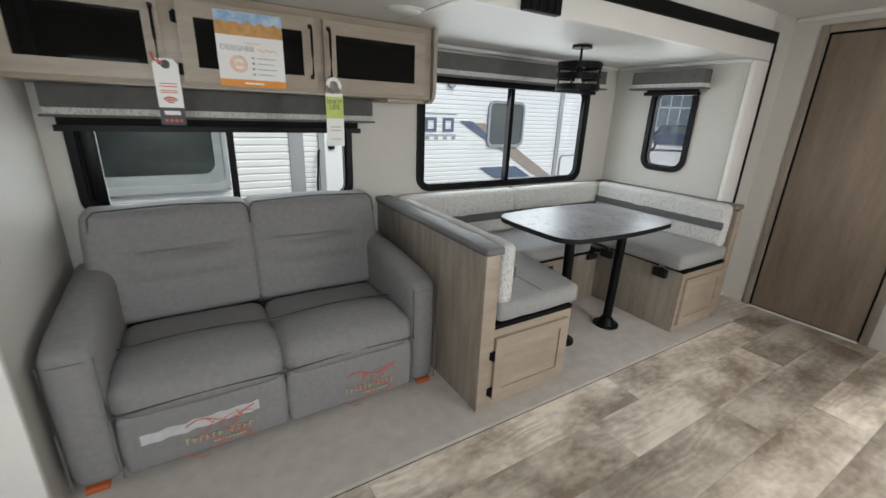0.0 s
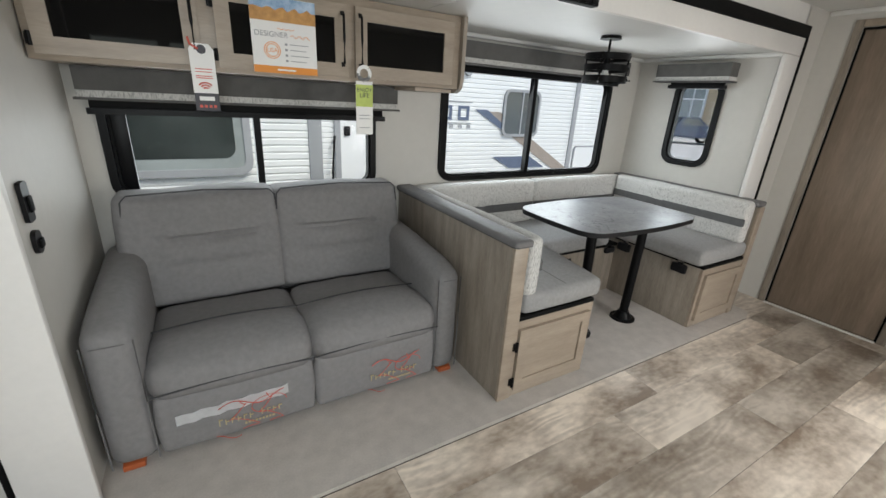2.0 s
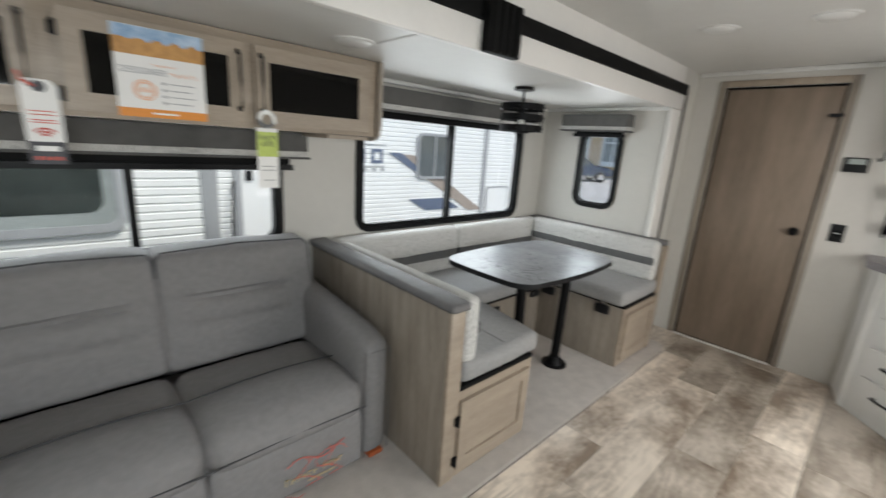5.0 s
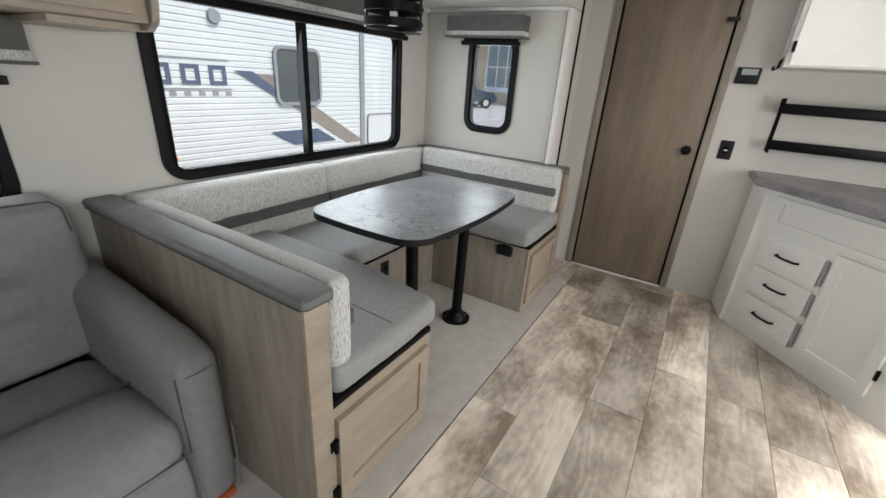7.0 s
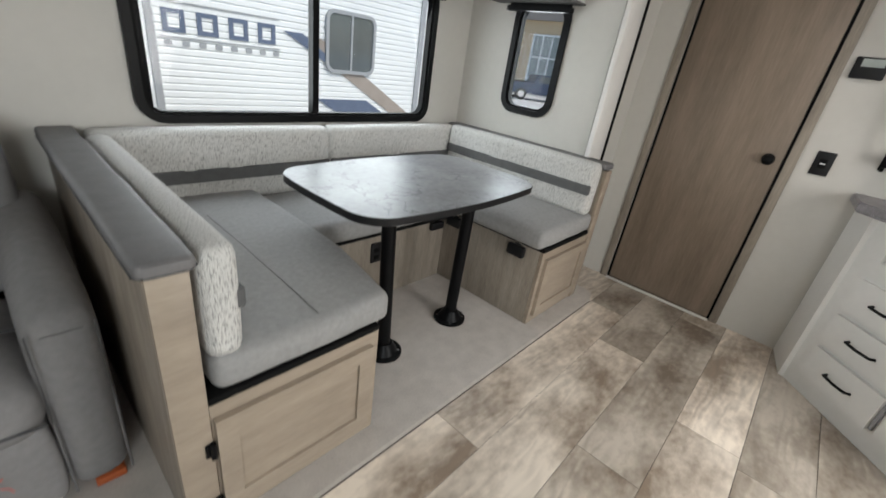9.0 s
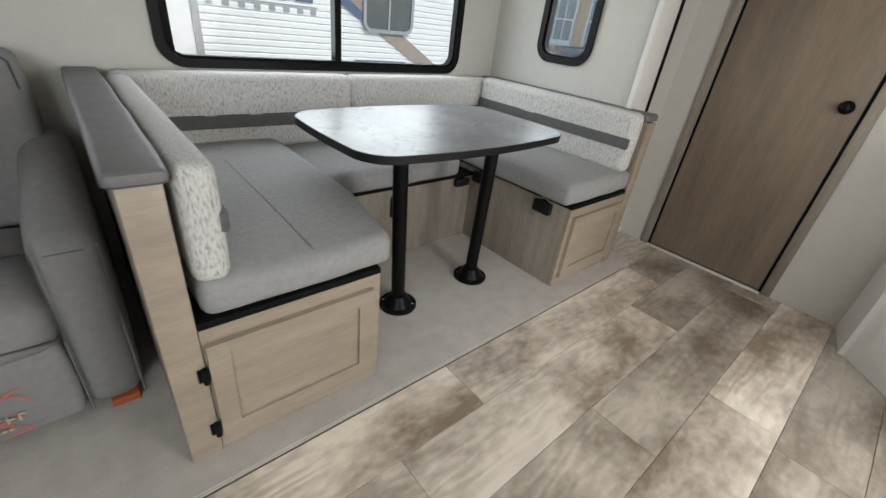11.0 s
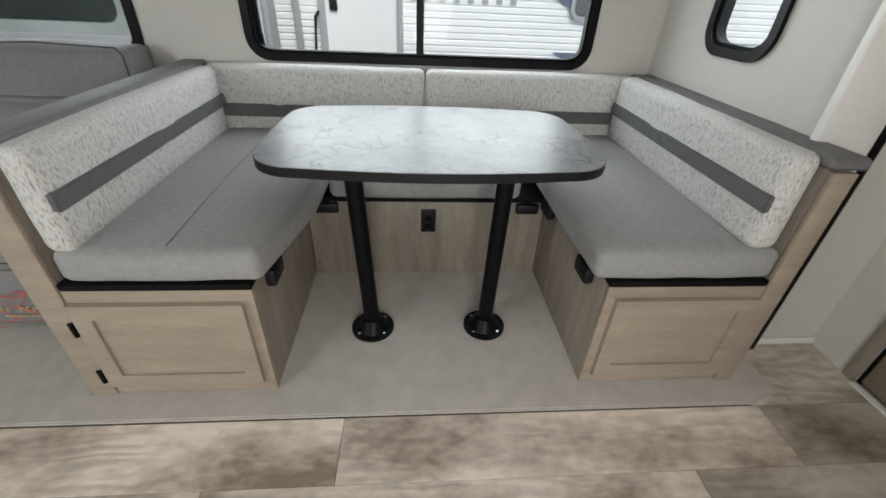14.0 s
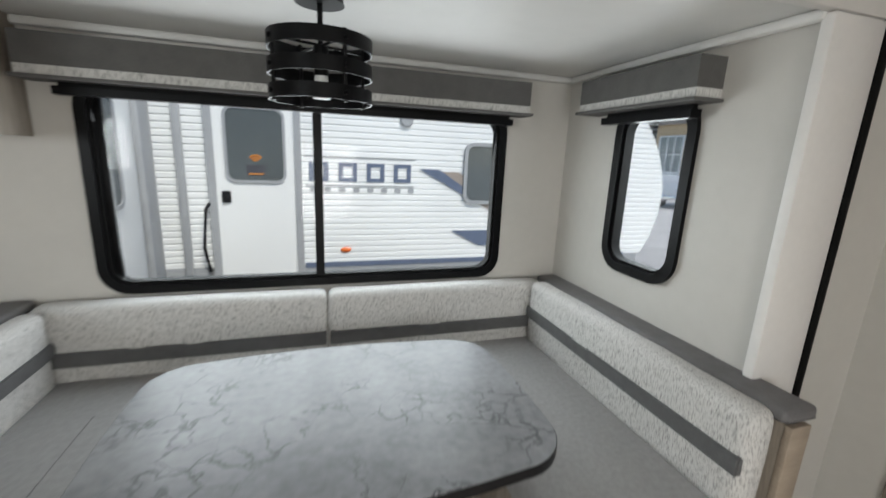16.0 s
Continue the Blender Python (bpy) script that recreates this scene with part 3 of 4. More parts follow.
def overhead():
    o = thing("overhead_cabinet", (0.4, 2.3, 1.42), "taupe wood overhead cabinet with three black glass doors", "cabinet")
    x0, x1, y0, z0, z1 = XL + 0.005, 1.235, 2.085, 1.42, ZS - 0.003
    part("body", bx(x0, y0, z0, x1, YW - 0.002, z1, bev=0.003), WOODH, o)
    bm = slab(bmesh.new(), [(y0 - 0.025, z1), (y0 - 0.025, z0 + 0.05), (y0 - 0.012, z0 + 0.005), (y0 + 0.03, z0 - 0.02), (YW - 0.002, z0 - 0.02), (YW - 0.002, z1)], on_x, x1 + 0.001, x1 + 0.022)
    part("end_panel", bm, WOODV, o)
    part("light_rail", bx(x1 - 0.22, y0 + 0.06, z0 - 0.02, x1 - 0.001, YW - 0.02, z0 - 0.002), WOODH, o)
    for i, (p, q) in enumerate(((-0.42, 0.062), (0.118, 0.635), (0.672, 1.185))):
        zb, zt, fw = z0 + 0.018, z1 - 0.035, 0.055
        d = part("door", ring(bmesh.new(), [(p, zb), (q, zb), (q, zt), (p, zt)], [(p + fw, zb + fw), (q - fw, zb + fw), (q - fw, zt - fw), (p + fw, zt - fw)], on_y, y0 - 0.022, y0 - 0.003), WOODH, o)
        part("glass_panel", bx(p + fw - 0.004, y0 - 0.014, zb + fw - 0.004, q - fw + 0.004, y0 - 0.008, zt - fw + 0.004), DGLASS, d, "black glass panel")
        bar_handle(d, (p + 0.022) if i == 2 else (q - 0.022), y0 - 0.022, zb + 0.05, zt - 0.035)
        if i < 2:
            for z in (zb + 0.045, zt - 0.06):
                bm = bmesh.new()
                cyl(bm, (p - 0.006, y0 - 0.02, z - 0.022), (p - 0.006, y0 - 0.02, z + 0.022), 0.007, 10)
                box(bm, p - 0.02, y0 - 0.012, z - 0.018, p, y0 - 0.001, z + 0.018, bev=0.002)
                part("hinge", bm, BLACK, d)


overhead()


def text_part(name, body, size, at, material, parent, rot=(90, 0, 0), align="CENTER"):
    """Lettering as a thin mesh."""
    cu = bpy.data.curves.new(name, "FONT")
    cu.body, cu.size, cu.align_x, cu.extrude = body, size, align, 0.0006
    tmp = new(name + "_curve", cu)
    me = bpy.data.meshes.new_from_object(tmp.evaluated_get(bpy.context.evaluated_depsgraph_get()))
    bpy.data.objects.remove(tmp)
    me.materials.clear()
    me.materials.append(material)
    o = new(name, me)
    o.matrix_world = pose(*at, *rot)
    if parent:
        o.parent = parent
        o.matrix_parent_inverse = parent.matrix_world.inverted()
    return o


def brochure():
    x0, x1, z0, z1, y = 0.242, 0.495, 1.432, 1.71, 2.056
    o = thing("brochure", ((x0 + x1) / 2, y, z0), "white and orange printed brochure with a mountain photo", "brochure")
    part("card", bx(x0, y, z0, x1, y + 0.002, z1), PAPER, o)
    h, w = z1 - z0, x1 - x0
    n = 16
    top = [(x1, z1 - 0.001), (x0, z1 - 0.001)]
    ridge = [(x0 + w * k / n, z0 + h * (0.86 + 0.02 * math.sin(k * 1.9) + 0.012 * math.sin(k * 4.1))) for k in range(n + 1)]
    part("sky_print", slab(bmesh.new(), top + ridge, on_y, y - 0.0006, y), BLUEP, o)
    part("field_print", slab(bmesh.new(), [(x1, z0 + h * 0.69), (x0, z0 + h * 0.69)][::-1] + ridge[::-1], on_y, y - 0.0008, y), GOLDP, o)
    part("orange_band", bx(x0, y - 0.0008, z0, x1, y, z0 + 0.1 * h), ORANGE, o)
    text_part("word", "DESIGNER", 0.028, (x0 + 0.075, y - 0.001, z0 + h * 0.49), GREYP, o)
    bm = tube(bmesh.new(), [(x0 + 0.15 + 0.007 * k, y - 0.001, z0 + h * 0.515 + 0.006 * math.sin(k * 1.6)) for k in range(12)], 0.0012, 4)
    tube(bm, [(x0 + 0.10 + 0.006 * k, y - 0.001, z0 + h * 0.60 + 0.003 * math.sin(k * 1.9)) for k in range(12)], 0.0009, 4)
    part("script_line", bm, ORANGE, o)
    c = (x0 + 0.075, z0 + h * 0.31)
    for r in (0.032, 0.025):
        part("seal_ring", ring(bmesh.new(), [(c[0] + r * math.cos(k * 0.2618), c[1] + r * math.sin(k * 0.2618)) for k in range(24)], [(c[0] + (r - 0.003) * math.cos(k * 0.2618), c[1] + (r - 0.003) * math.sin(k * 0.2618)) for k in range(24)], on_y, y - 0.001, y), ORANGE, o)
    text_part("word", "USA", 0.022, (c[0], y - 0.001, c[1] - 0.007), ORANGE, o)
    for k in range(4):
        part("print_bar", bx(x0 + 0.145, y - 0.0006, z0 + h * (0.40 - 0.075 * k), x0 + 0.22 - 0.01 * (k % 2), y, z0 + h * (0.41 - 0.075 * k)), GREYP, o)
        part("print_dot", bx(x0 + 0.125, y - 0.0006, z0 + h * (0.39 - 0.075 * k), x0 + 0.135, y, z0 + h * (0.42 - 0.075 * k)), GREYP, o)
    for u, v in ((0.09, 0.05),):
        part("print_bar", bx(x0 + u, y - 0.0014, z0 + h * v - 0.003, x1 - u, y - 0.0009, z0 + h * v + 0.003), PAPER, o)


brochure()


def tag1():
    x0, x1, z0, z1, y = 0.018, 0.101, 1.275, 1.515, 2.036
    o = thing("hang_tag", ((x0 + x1) / 2, y, z0), "white and charcoal cardboard hang tag on a cabinet handle", "tag")
    cx = (x0 + x1) / 2
    pts = [(x0, z0), (x1, z0), (x1, z1 - 0.02), (x1 - 0.015, z1), (x0 + 0.015, z1), (x0, z1 - 0.02)]
    part("card", slab(bmesh.new(), pts, on_y, y, y + 0.002), PAPER, o)
    part("hole", cyl(bmesh.new(), (cx, y - 0.001, z1 - 0.02), (cx, y + 0.003, z1 - 0.02), 0.016), DARKP, o)
    part("dark_base", bx(x0, y - 0.0008, z0, x1, y, z0 + 0.065), DARKP, o)
    for r in (0.010, 0.019, 0.028):
        part("signal_arc", tube(bmesh.new(), [(cx + r * math.cos(a), y - 0.001, z0 + 0.075 + r * math.sin(a)) for a in [0.7 + 0.174 * k for k in range(11)]], 0.0028, 5), REDP, o)
    bm = bx(cx - 0.026, y - 0.0014, z0 + 0.038, cx + 0.026, y - 0.0008, z0 + 0.053)
    part("print_bar", bm, PAPER, o)
    for k in range(4):
        part("print_dot", bx(cx - 0.028 + 0.016 * k, y - 0.0014, z0 + 0.012, cx - 0.018 + 0.016 * k, y - 0.0008, z0 + 0.022), REDP, o)
    for v in (0.15, 0.14, 0.125, 0.118):
        part("print_bar", bx(cx - 0.028, y - 0.0008, z0 + v, cx + 0.028, y, z0 + v + 0.003), REDP, o)
    bm = tube(bmesh.new(), [(cx - 0.01, y - 0.002, z1 - 0.02), (cx - 0.035, y - 0.005, z1 - 0.005), (cx - 0.04, y, z1 + 0.018)], 0.004, 6)
    part("ribbon", bm, REDP, o)


tag1()


def tag2():
    x0, x1, z0, z1, y = 0.66, 0.741, 1.19, 1.425, 2.036
    cx = (x0 + x1) / 2
    o = thing("door_hanger", (cx, y, z0), "white and lime green door hanger on a cabinet handle", "tag")
    part("card", bx(x0, y, z0, x1, y + 0.002, z1), PAPER, o)
    part("hook_loop", ring(bmesh.new(), [(cx + 0.036 * math.cos(a), z1 + 0.033 + 0.036 * math.sin(a)) for a in [-1.57 + 0.3142 * k for k in range(20)]], [(cx + 0.020 * math.cos(a), z1 + 0.033 + 0.020 * math.sin(a)) for a in [-1.57 + 0.3142 * k for k in range(20)]], on_y, y, y + 0.002), mat("floral_card", (0.12, 0.12, 0.12), 0.5, scale=22, col2=(0.8, 0.8, 0.78), lo=0.45, hi=0.5), o, "black and white floral loop")
    part("lime_panel", bx(x0, y - 0.0008, z0 + 0.125, x1, y, z1 - 0.015), GREENP, o)
    text_part("word", "ENJOY", 0.024, (cx, y - 0.0015, z1 - 0.045), DARKP, o)
    text_part("word", "LIFE", 0.028, (cx, y - 0.0015, z1 - 0.07), DARKP, o)
    for v in (0.085, 0.07, 0.03):
        part("print_bar", bx(cx - 0.025, y - 0.0008, z0 + v, cx + 0.025, y, z0 + v + 0.003), GREYP, o)


tag2()

# ---- dinette ----
SEAT0, SEAT1, CAPZ = 0.455, 0.557, 0.80


def panel_door(parent, x0, x1, z0, z1, y, material, fw=0.05):
    """A framed cabinet door with a sunken middle, its face at y."""
    d = part("door", ring(bmesh.new(), [(x0, z0), (x1, z0), (x1, z1), (x0, z1)], [(x0 + fw, z0 + fw), (x1 - fw, z0 + fw), (x1 - fw, z1 - fw), (x0 + fw, z1 - fw)], on_y, y, y + 0.019), material, parent)
    part("sunken_panel", bx(x0 + fw - 0.006, y + 0.009, z0 + fw - 0.006, x1 - fw + 0.006, y + 0.017, z1 - fw + 0.006), material, d)
    return d


def bench(name, x0, x1, post, group, mirror):
    """A bench: plinth, framed front door, tall side panel with padded cap."""
    lab = "taupe wood dinette bench base with a framed front door"
    o = thing(name, ((x0 + x1) / 2, 1.9, 0.008), lab, "bench", group)
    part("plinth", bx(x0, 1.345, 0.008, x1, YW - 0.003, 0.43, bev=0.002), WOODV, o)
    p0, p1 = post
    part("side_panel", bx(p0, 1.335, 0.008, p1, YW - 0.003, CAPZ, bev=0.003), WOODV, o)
    part("front_post", bx(p0 - 0.002, 1.318, 0.008, p1 + 0.002, 1.337, CAPZ, bev=0.003), WOODH, o)
    a, b = (p1 + 0.004, x1) if mirror else (x0, p0 - 0.004)
    part("face_frame", ring(bmesh.new(), [(a, 0.010), (b, 0.010), (b, 0.43), (a, 0.43)], [(a + 0.03, 0.05), (b - 0.03, 0.05), (b - 0.03, 0.36), (a + 0.03, 0.36)], on_y, 1.325, 1.344), WOODH, o)
    d = panel_door(o, a + (0.005 if mirror else 0.03), b - 0.03 if mirror else b - 0.01, 0.06, 0.39, 1.306, WOODH)
    if mirror:
        for z in (0.106, 0.303):
            bm = cyl(bmesh.new(), (a - 0.006, 1.309, z - 0.024), (a - 0.006, 1.309, z + 0.024), 0.0075, 10)
            box(bm, a - 0.022, 1.312, z - 0.02, a - 0.004, 1.319, z + 0.02, bev=0.002)
            part("hinge", bm, BLACK, d)
    part("top_strip", bx(a, 1.322, 0.431, b, YW - 0.01, 0.452, bev=0.003), BLACKR, o, "black strip under the cushion")
    return o


bench("dinette_bench", 1.172, 1.672, (1.095, 1.167), "dinette benches", True)
bench("dinette_bench", 2.705, 3.204, (3.205, 3.268), "dinette benches", False)
o = thing("dinette_bench_middle", (2.19, 2.2, 0.008), "taupe wood bench base under the window", "bench", "dinette benches")
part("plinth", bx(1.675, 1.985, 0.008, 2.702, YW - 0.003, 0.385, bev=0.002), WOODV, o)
part("top_strip", bx(1.675, 1.97, 0.386, 2.702, YW - 0.01, 0.404), BLACKR, o)
ou = thing("power_outlet", (2.19, 1.98, 0.29), "black power outlet plate on the bench base", "outlet")
part("plate", bx(2.158, 1.975, 0.235, 2.222, 1.984, 0.345, bev=0.003), PLATE, ou)
for z in (0.265, 0.305):
    part("socket", bx(2.174, 1.972, z - 0.012, 2.206, 1.976, z + 0.012, bev=0.002), BLACKR, ou)

for x0, x1, y0 in ((1.078, 1.182, 1.302), (3.192, 3.31, 1.332)):
    bm = puff(x0, y0, CAPZ + 0.001, x1, YW - 0.004, CAPZ + 0.036, bev=0.014, bulge=0.002, cuts=9)
    o = tagged(part("padded_cap", bm, CAPG), "padded grey vinyl cap along the dinette side panel", "cap", "padded caps")
    z = CAPZ + 0.008
    part("piping", tube(bmesh.new(), [(x0 - 0.001, YW - 0.03, z), (x0 - 0.001, y0 + 0.014, z), (x0 + 0.012, y0 - 0.001, z), (x1 - 0.012, y0 - 0.001, z), (x1 + 0.001, y0 + 0.014, z), (x1 + 0.001, YW - 0.03, z)], 0.002, 5), SEAM, o)
    part("end_fold", bx(x0 + 0.012, y0 - 0.002, CAPZ + 0.004, x1 - 0.012, y0 + 0.006, CAPZ + 0.03, bev=0.003), CAPG, o)


def seat(x0, y0, x1, y1, label, SEAT0=SEAT0, SEAT1=SEAT1):
    bm = puff(x0, y0, SEAT0, x1, y1, SEAT1, bev=0.028, bulge=0.012, cuts=9)
    flare = lambda x, y: x + (0.065 * min(1, max(0, (y - y0 - 0.02) / 0.36)) * max(0, ((x - x0) / (x1 - x0) if x0 < 1.5 else (x - x1) / (x1 - x0))) if y1 - y0 > 0.8 else 0)
    for v in bm.verts:
        v.co.x = flare(v.co.x, v.co.y)
    o = tagged(part("bench_cushion", bm, CUSH), label, "cushion", "bench cushions")
    bm = bmesh.new()
    for z in (SEAT0 + 0.026, SEAT1 - 0.022):
        tube(bm, [(flare(x, y), y, z) for x, y in ((x0 + 0.004, y1 - 0.03), (x0 + 0.004, y0 + 0.38), (x0 + 0.004, y0 + 0.03), (x0 + 0.03, y0 + 0.004), (x1 - 0.03, y0 + 0.004), (x1 - 0.004, y0 + 0.03), (x1 - 0.004, y0 + 0.38), (x1 - 0.004, y1 - 0.03))], 0.0025, 5)
    part("piping", bm, SEAM, o)
    if x0 < 1.5:
        u = (x0 + x1) / 2 + 0.02
        part("seam", tube(bmesh.new(), [(u, y0 + 0.03 + (y1 - y0 - 0.06) * k / 10, SEAT1 + 0.0105 * (1 - (2 * k / 10 - 1) ** 2) + 0.0025) for k in range(8)], 0.0014, 5), CAPG, o)


seat(1.19, 1.322, 1.712, YW - 0.01, "grey fabric seat cushion on the dinette bench")
seat(2.648, 1.322, 3.2, YW - 0.01, "grey fabric seat cushion on the dinette bench")
seat(1.781, 1.95, 2.578, YW - 0.01, "grey fabric seat cushion on the middle bench", 0.406, 0.512)


def band_back(f, a, b, z0, z1, d0, d1, label, b0=0.42, b1=0.60):
    """A tweed back cushion with a dark band sewn round it. d0: the face towards the room."""
    p, q = Vector(f(a, z0, d0)), Vector(f(b, z1, d1))
    lo, hi = [min(p[i], q[i]) for i in range(3)], [max(p[i], q[i]) for i in range(3)]
    o = tagged(part("back_cushion", puff(*lo, *hi, bev=0.03, bulge=0.004, cuts=9), TWEED), label, "cushion", "back cushions")
    h, e = z1 - z0, 0.0085
    s = -1 if d0 < d1 else 1
    bm = slab(bmesh.new(), [(a + 0.006, z0 + b0 * h), (b - 0.006, z0 + b0 * h), (b - 0.006, z0 + b1 * h), (a + 0.006, z0 + b1 * h)], f, d0 + s * e, d0 - s * 0.02)
    bmesh.ops.bevel(bm, geom=bm.edges[:], offset=0.004, segments=2, affect="EDGES")
    part("band", bm, STRIPE, o, "dark grey sewn band")


WT = "white tweed back cushion with dark band"
band_back(on_x, 1.325, 2.385, SEAT1 - 0.012, 0.832, 1.268, 1.186, WT)
band_back(on_x, 1.335, 2.385, SEAT1 - 0.008, 0.842, 3.088, 3.18, WT)
band_back(on_y, 1.20, 2.177, 0.512, 0.832, 2.39, 2.495, WT + " below the window", 0.32, 0.50)
band_back(on_y, 2.181, 3.17, 0.512, 0.832, 2.39, 2.495, WT + " below the window", 0.32, 0.50)

# latches under the bench cushions
for x, y, s in ((1.672, 1.47, 1), (1.672, 1.9, 1), (2.705, 1.47, -1), (2.705, 1.9, -1)):
    l = thing("bench_latch", (x, y, 0.39), "black plastic strap latch on the bench side", "latch", "bench latches")
    part("clip", bx(min(x, x + s * 0.034), y - 0.05, 0.365, max(x, x + s * 0.034), y + 0.05, 0.425, bev=0.01), PLATE, l)
    part("buckle", bx(min(x, x + s * 0.012), y - 0.02, 0.425, max(x, x + s * 0.012), y + 0.02, 0.45, bev=0.003), CHROME, l)


for x in (1.76, 2.62):
    l = thing("bench_latch", (x, 1.985, 0.345), "black plastic strap latch on the middle bench base", "latch", "bench latches")
    part("clip", bx(x - 0.05, 1.955, 0.335, x + 0.05, 1.984, 0.38, bev=0.009), PLATE, l)
    part("strap", bx(x - 0.015, 1.968, 0.38, x + 0.015, 1.984, 0.3855, bev=0.001), BLACKR, l)


def table():
    o = thing("dinette_table", (2.18, 1.75, 0.008), "grey marble-pattern dinette table on two black pedestal legs", "table")
    x0, x1, y0, y1, r, z = 1.683, 2.682, 1.408, 2.035, 0.13, 0.76
    pts = rr(x0, y0, x1, y1, r, 10)
    cx, cy = (x0 + x1) / 2, (y0 + y1) / 2
    out = []
    for k, (u, v) in enumerate(pts):
        out.append((u, v))
        u2, v2 = pts[(k + 1) % len(pts)]
        if math.hypot(u2 - u, v2 - v) > 0.2:
            for j in range(1, 8):
                q = j / 8
                a, b = u + (u2 - u) * q, v + (v2 - v) * q
                bow = 0.026 * 4 * q * (1 - q)
                out.append((a, b + math.copysign(bow, b - cy)) if abs(u2 - u) > abs(v2 - v) else (a + math.copysign(bow * 0.25, a - cx), b))
    top = part("tabletop", slab(bmesh.new(), out, lambda u, v, d: (u, v, d), z - 0.026, z), MARBLE, o)
    e = [(cx + (u - cx) * 1.0035, cy + (v - cy) * 1.005) for u, v in out]
    i = [(cx + (u - cx) * 0.998, cy + (v - cy) * 0.998) for u, v in out]
    part("edge_band", ring(bmesh.new(), e, i, lambda u, v, d: (u, v, d), z - 0.028, z - 0.002), PLATE, top, "dark edge band")
    for lx, ly, tx in ((1.964, 1.612, 1.93), (2.408, 1.612, 2.424)):
        leg = part("leg", cyl(bmesh.new(), (lx, ly, 0.03), (tx, ly, z - 0.03), 0.029, 20), BLACK, o)
        bm = cyl(bmesh.new(), (lx, ly, 0.008), (lx, ly, 0.02), 0.082, 32)
        cyl(bm, (lx, ly, 0.02), (lx, ly, 0.065), 0.062, 32, 0.036)
        part("base_flange", bm, BLACK, leg)
        part("mount", cyl(bmesh.new(), (tx, ly, z - 0.07), (tx, ly, z - 0.027), 0.04, 24, 0.075), BLACK, leg)
        for k in range(4):
            a = 0.785 + 1.5708 * k
            part("screw", cyl(bmesh.new(), (lx + 0.066 * math.cos(a), ly + 0.066 * math.sin(a), 0.02), (lx + 0.066 * math.cos(a), ly + 0.066 * math.sin(a), 0.024), 0.006, 8), CHROME, leg)


table()


def pendant():
    c = Vector((2.162, 1.92, 0))
    o = thing("pendant_lamp", (2.162, 1.92, ZS), "black hanging lamp of three open metal rings", "lamp")
    part("canopy", cyl(bmesh.new(), c + Vector((0, 0, ZS - 0.018)), c + Vector((0, 0, ZS)), 0.06, 28, 0.055), BLACK, o)
    part("stem", cyl(bmesh.new(), c + Vector((0, 0, 1.60)), c + Vector((0, 0, ZS - 0.018)), 0.007, 10), BLACK, o)
    sp = [(radians(a)) for a in (25, 115, 205, 295)]
    for z in (1.515, 1.575, 1.635):
        r = 0.128
        P = lambda q: [(c.x + q * math.cos(k * math.pi / 24), c.y + q * math.sin(k * math.pi / 24)) for k in range(48)]
        part("hoop", ring(bmesh.new(), P(r), P(r - 0.004), lambda u, v, d: (u, v, d), z, z + 0.034), BLACK, o)
    for a in sp:
        d = Vector((math.cos(a), math.sin(a), 0))
        q = part("strap", tube(bmesh.new(), [c + d * 0.121 + Vector((0, 0, 1.51)), c + d * 0.121 + Vector((0, 0, 1.672))], 0.005, 6), BLACK, o)
        for z in (1.532, 1.592, 1.652):
            part("rivet", cyl(bmesh.new(), c + d * 0.127 + Vector((0, 0, z)), c + d * 0.133 + Vector((0, 0, z)), 0.006, 8), BLACK, q)
    bm = bmesh.new()
    for a in sp[:2]:
        d = Vector((math.cos(a), math.sin(a), 0))
        tube(bm, [c - d * 0.122 + Vector((0, 0, 1.652)), c + d * 0.122 + Vector((0, 0, 1.652))], 0.004, 6)
    part("cross_bar", bm, BLACK, o)
    part("socket", cyl(bmesh.new(), c + Vector((0, 0, 1.58)), c + Vector((0, 0, 1.65)), 0.018, 16), BLACK, o)
    part("bulb", cyl(bmesh.new(), c + Vector((0, 0, 1.525)), c + Vector((0, 0, 1.58)), 0.022, 16, 0.016), FROST, o, "white frosted bulb")


pendant()

# ---- ceiling lights ----
for x, y, z in ((-0.13, 1.85, ZS), (0.955, 1.82, ZS), (2.567, 1.076, ZM), (2.59, 0.65, ZM), (1.0, 0.5, ZM)):
    o = thing("ceiling_light", (x, y, z), "flush round white ceiling light, switched off", "light", "ceiling lights")
    part("trim_ring", cyl(bmesh.new(), (x, y, z - 0.006), (x, y, z), 0.08, 32, 0.084), CEIL, o)
    part("lens", cyl(bmesh.new(), (x, y, z - 0.009), (x, y, z - 0.006), 0.064, 32, 0.068), FROST, o)

# ---- door side ----
o = thing("door_1", (XD, 0.97, 0), "brown wood-grain interior door, closed, with a black knob", "door", kind="structure")
part("leaf", bx(XD + 0.004, 0.655, 0.012, XD + 0.03, 1.285, 1.925, bev=0.002), DOORW, o)
for y in (0.6415, 1.2865):
    part("gap_seal", bx(XD + 0.002, y, 0.0, XD + 0.03, y + 0.012, 1.935), BLACKR, o)
part("gap_seal", bx(XD + 0.002, 0.642, 1.927, XD + 0.03, 1.298, 1.939), BLACKR, o)
part("backing", bx(XD + 0.035, 0.64, -0.01, XD + 0.049, 1.30, 1.94), DOORW, o)
part("door_trim", bx(XD - 0.012, 0.595, 0.0, XD, 0.64, 1.985, bev=0.003), WOODV, o)
part("door_trim", bx(XD - 0.012, 1.30, 0.0, XD, 1.345, 1.985, bev=0.003), WOODV, o)
part("door_trim", bx(XD - 0.012, 0.641, 1.941, XD, 1.299, 1.985, bev=0.003), WOODH, o)
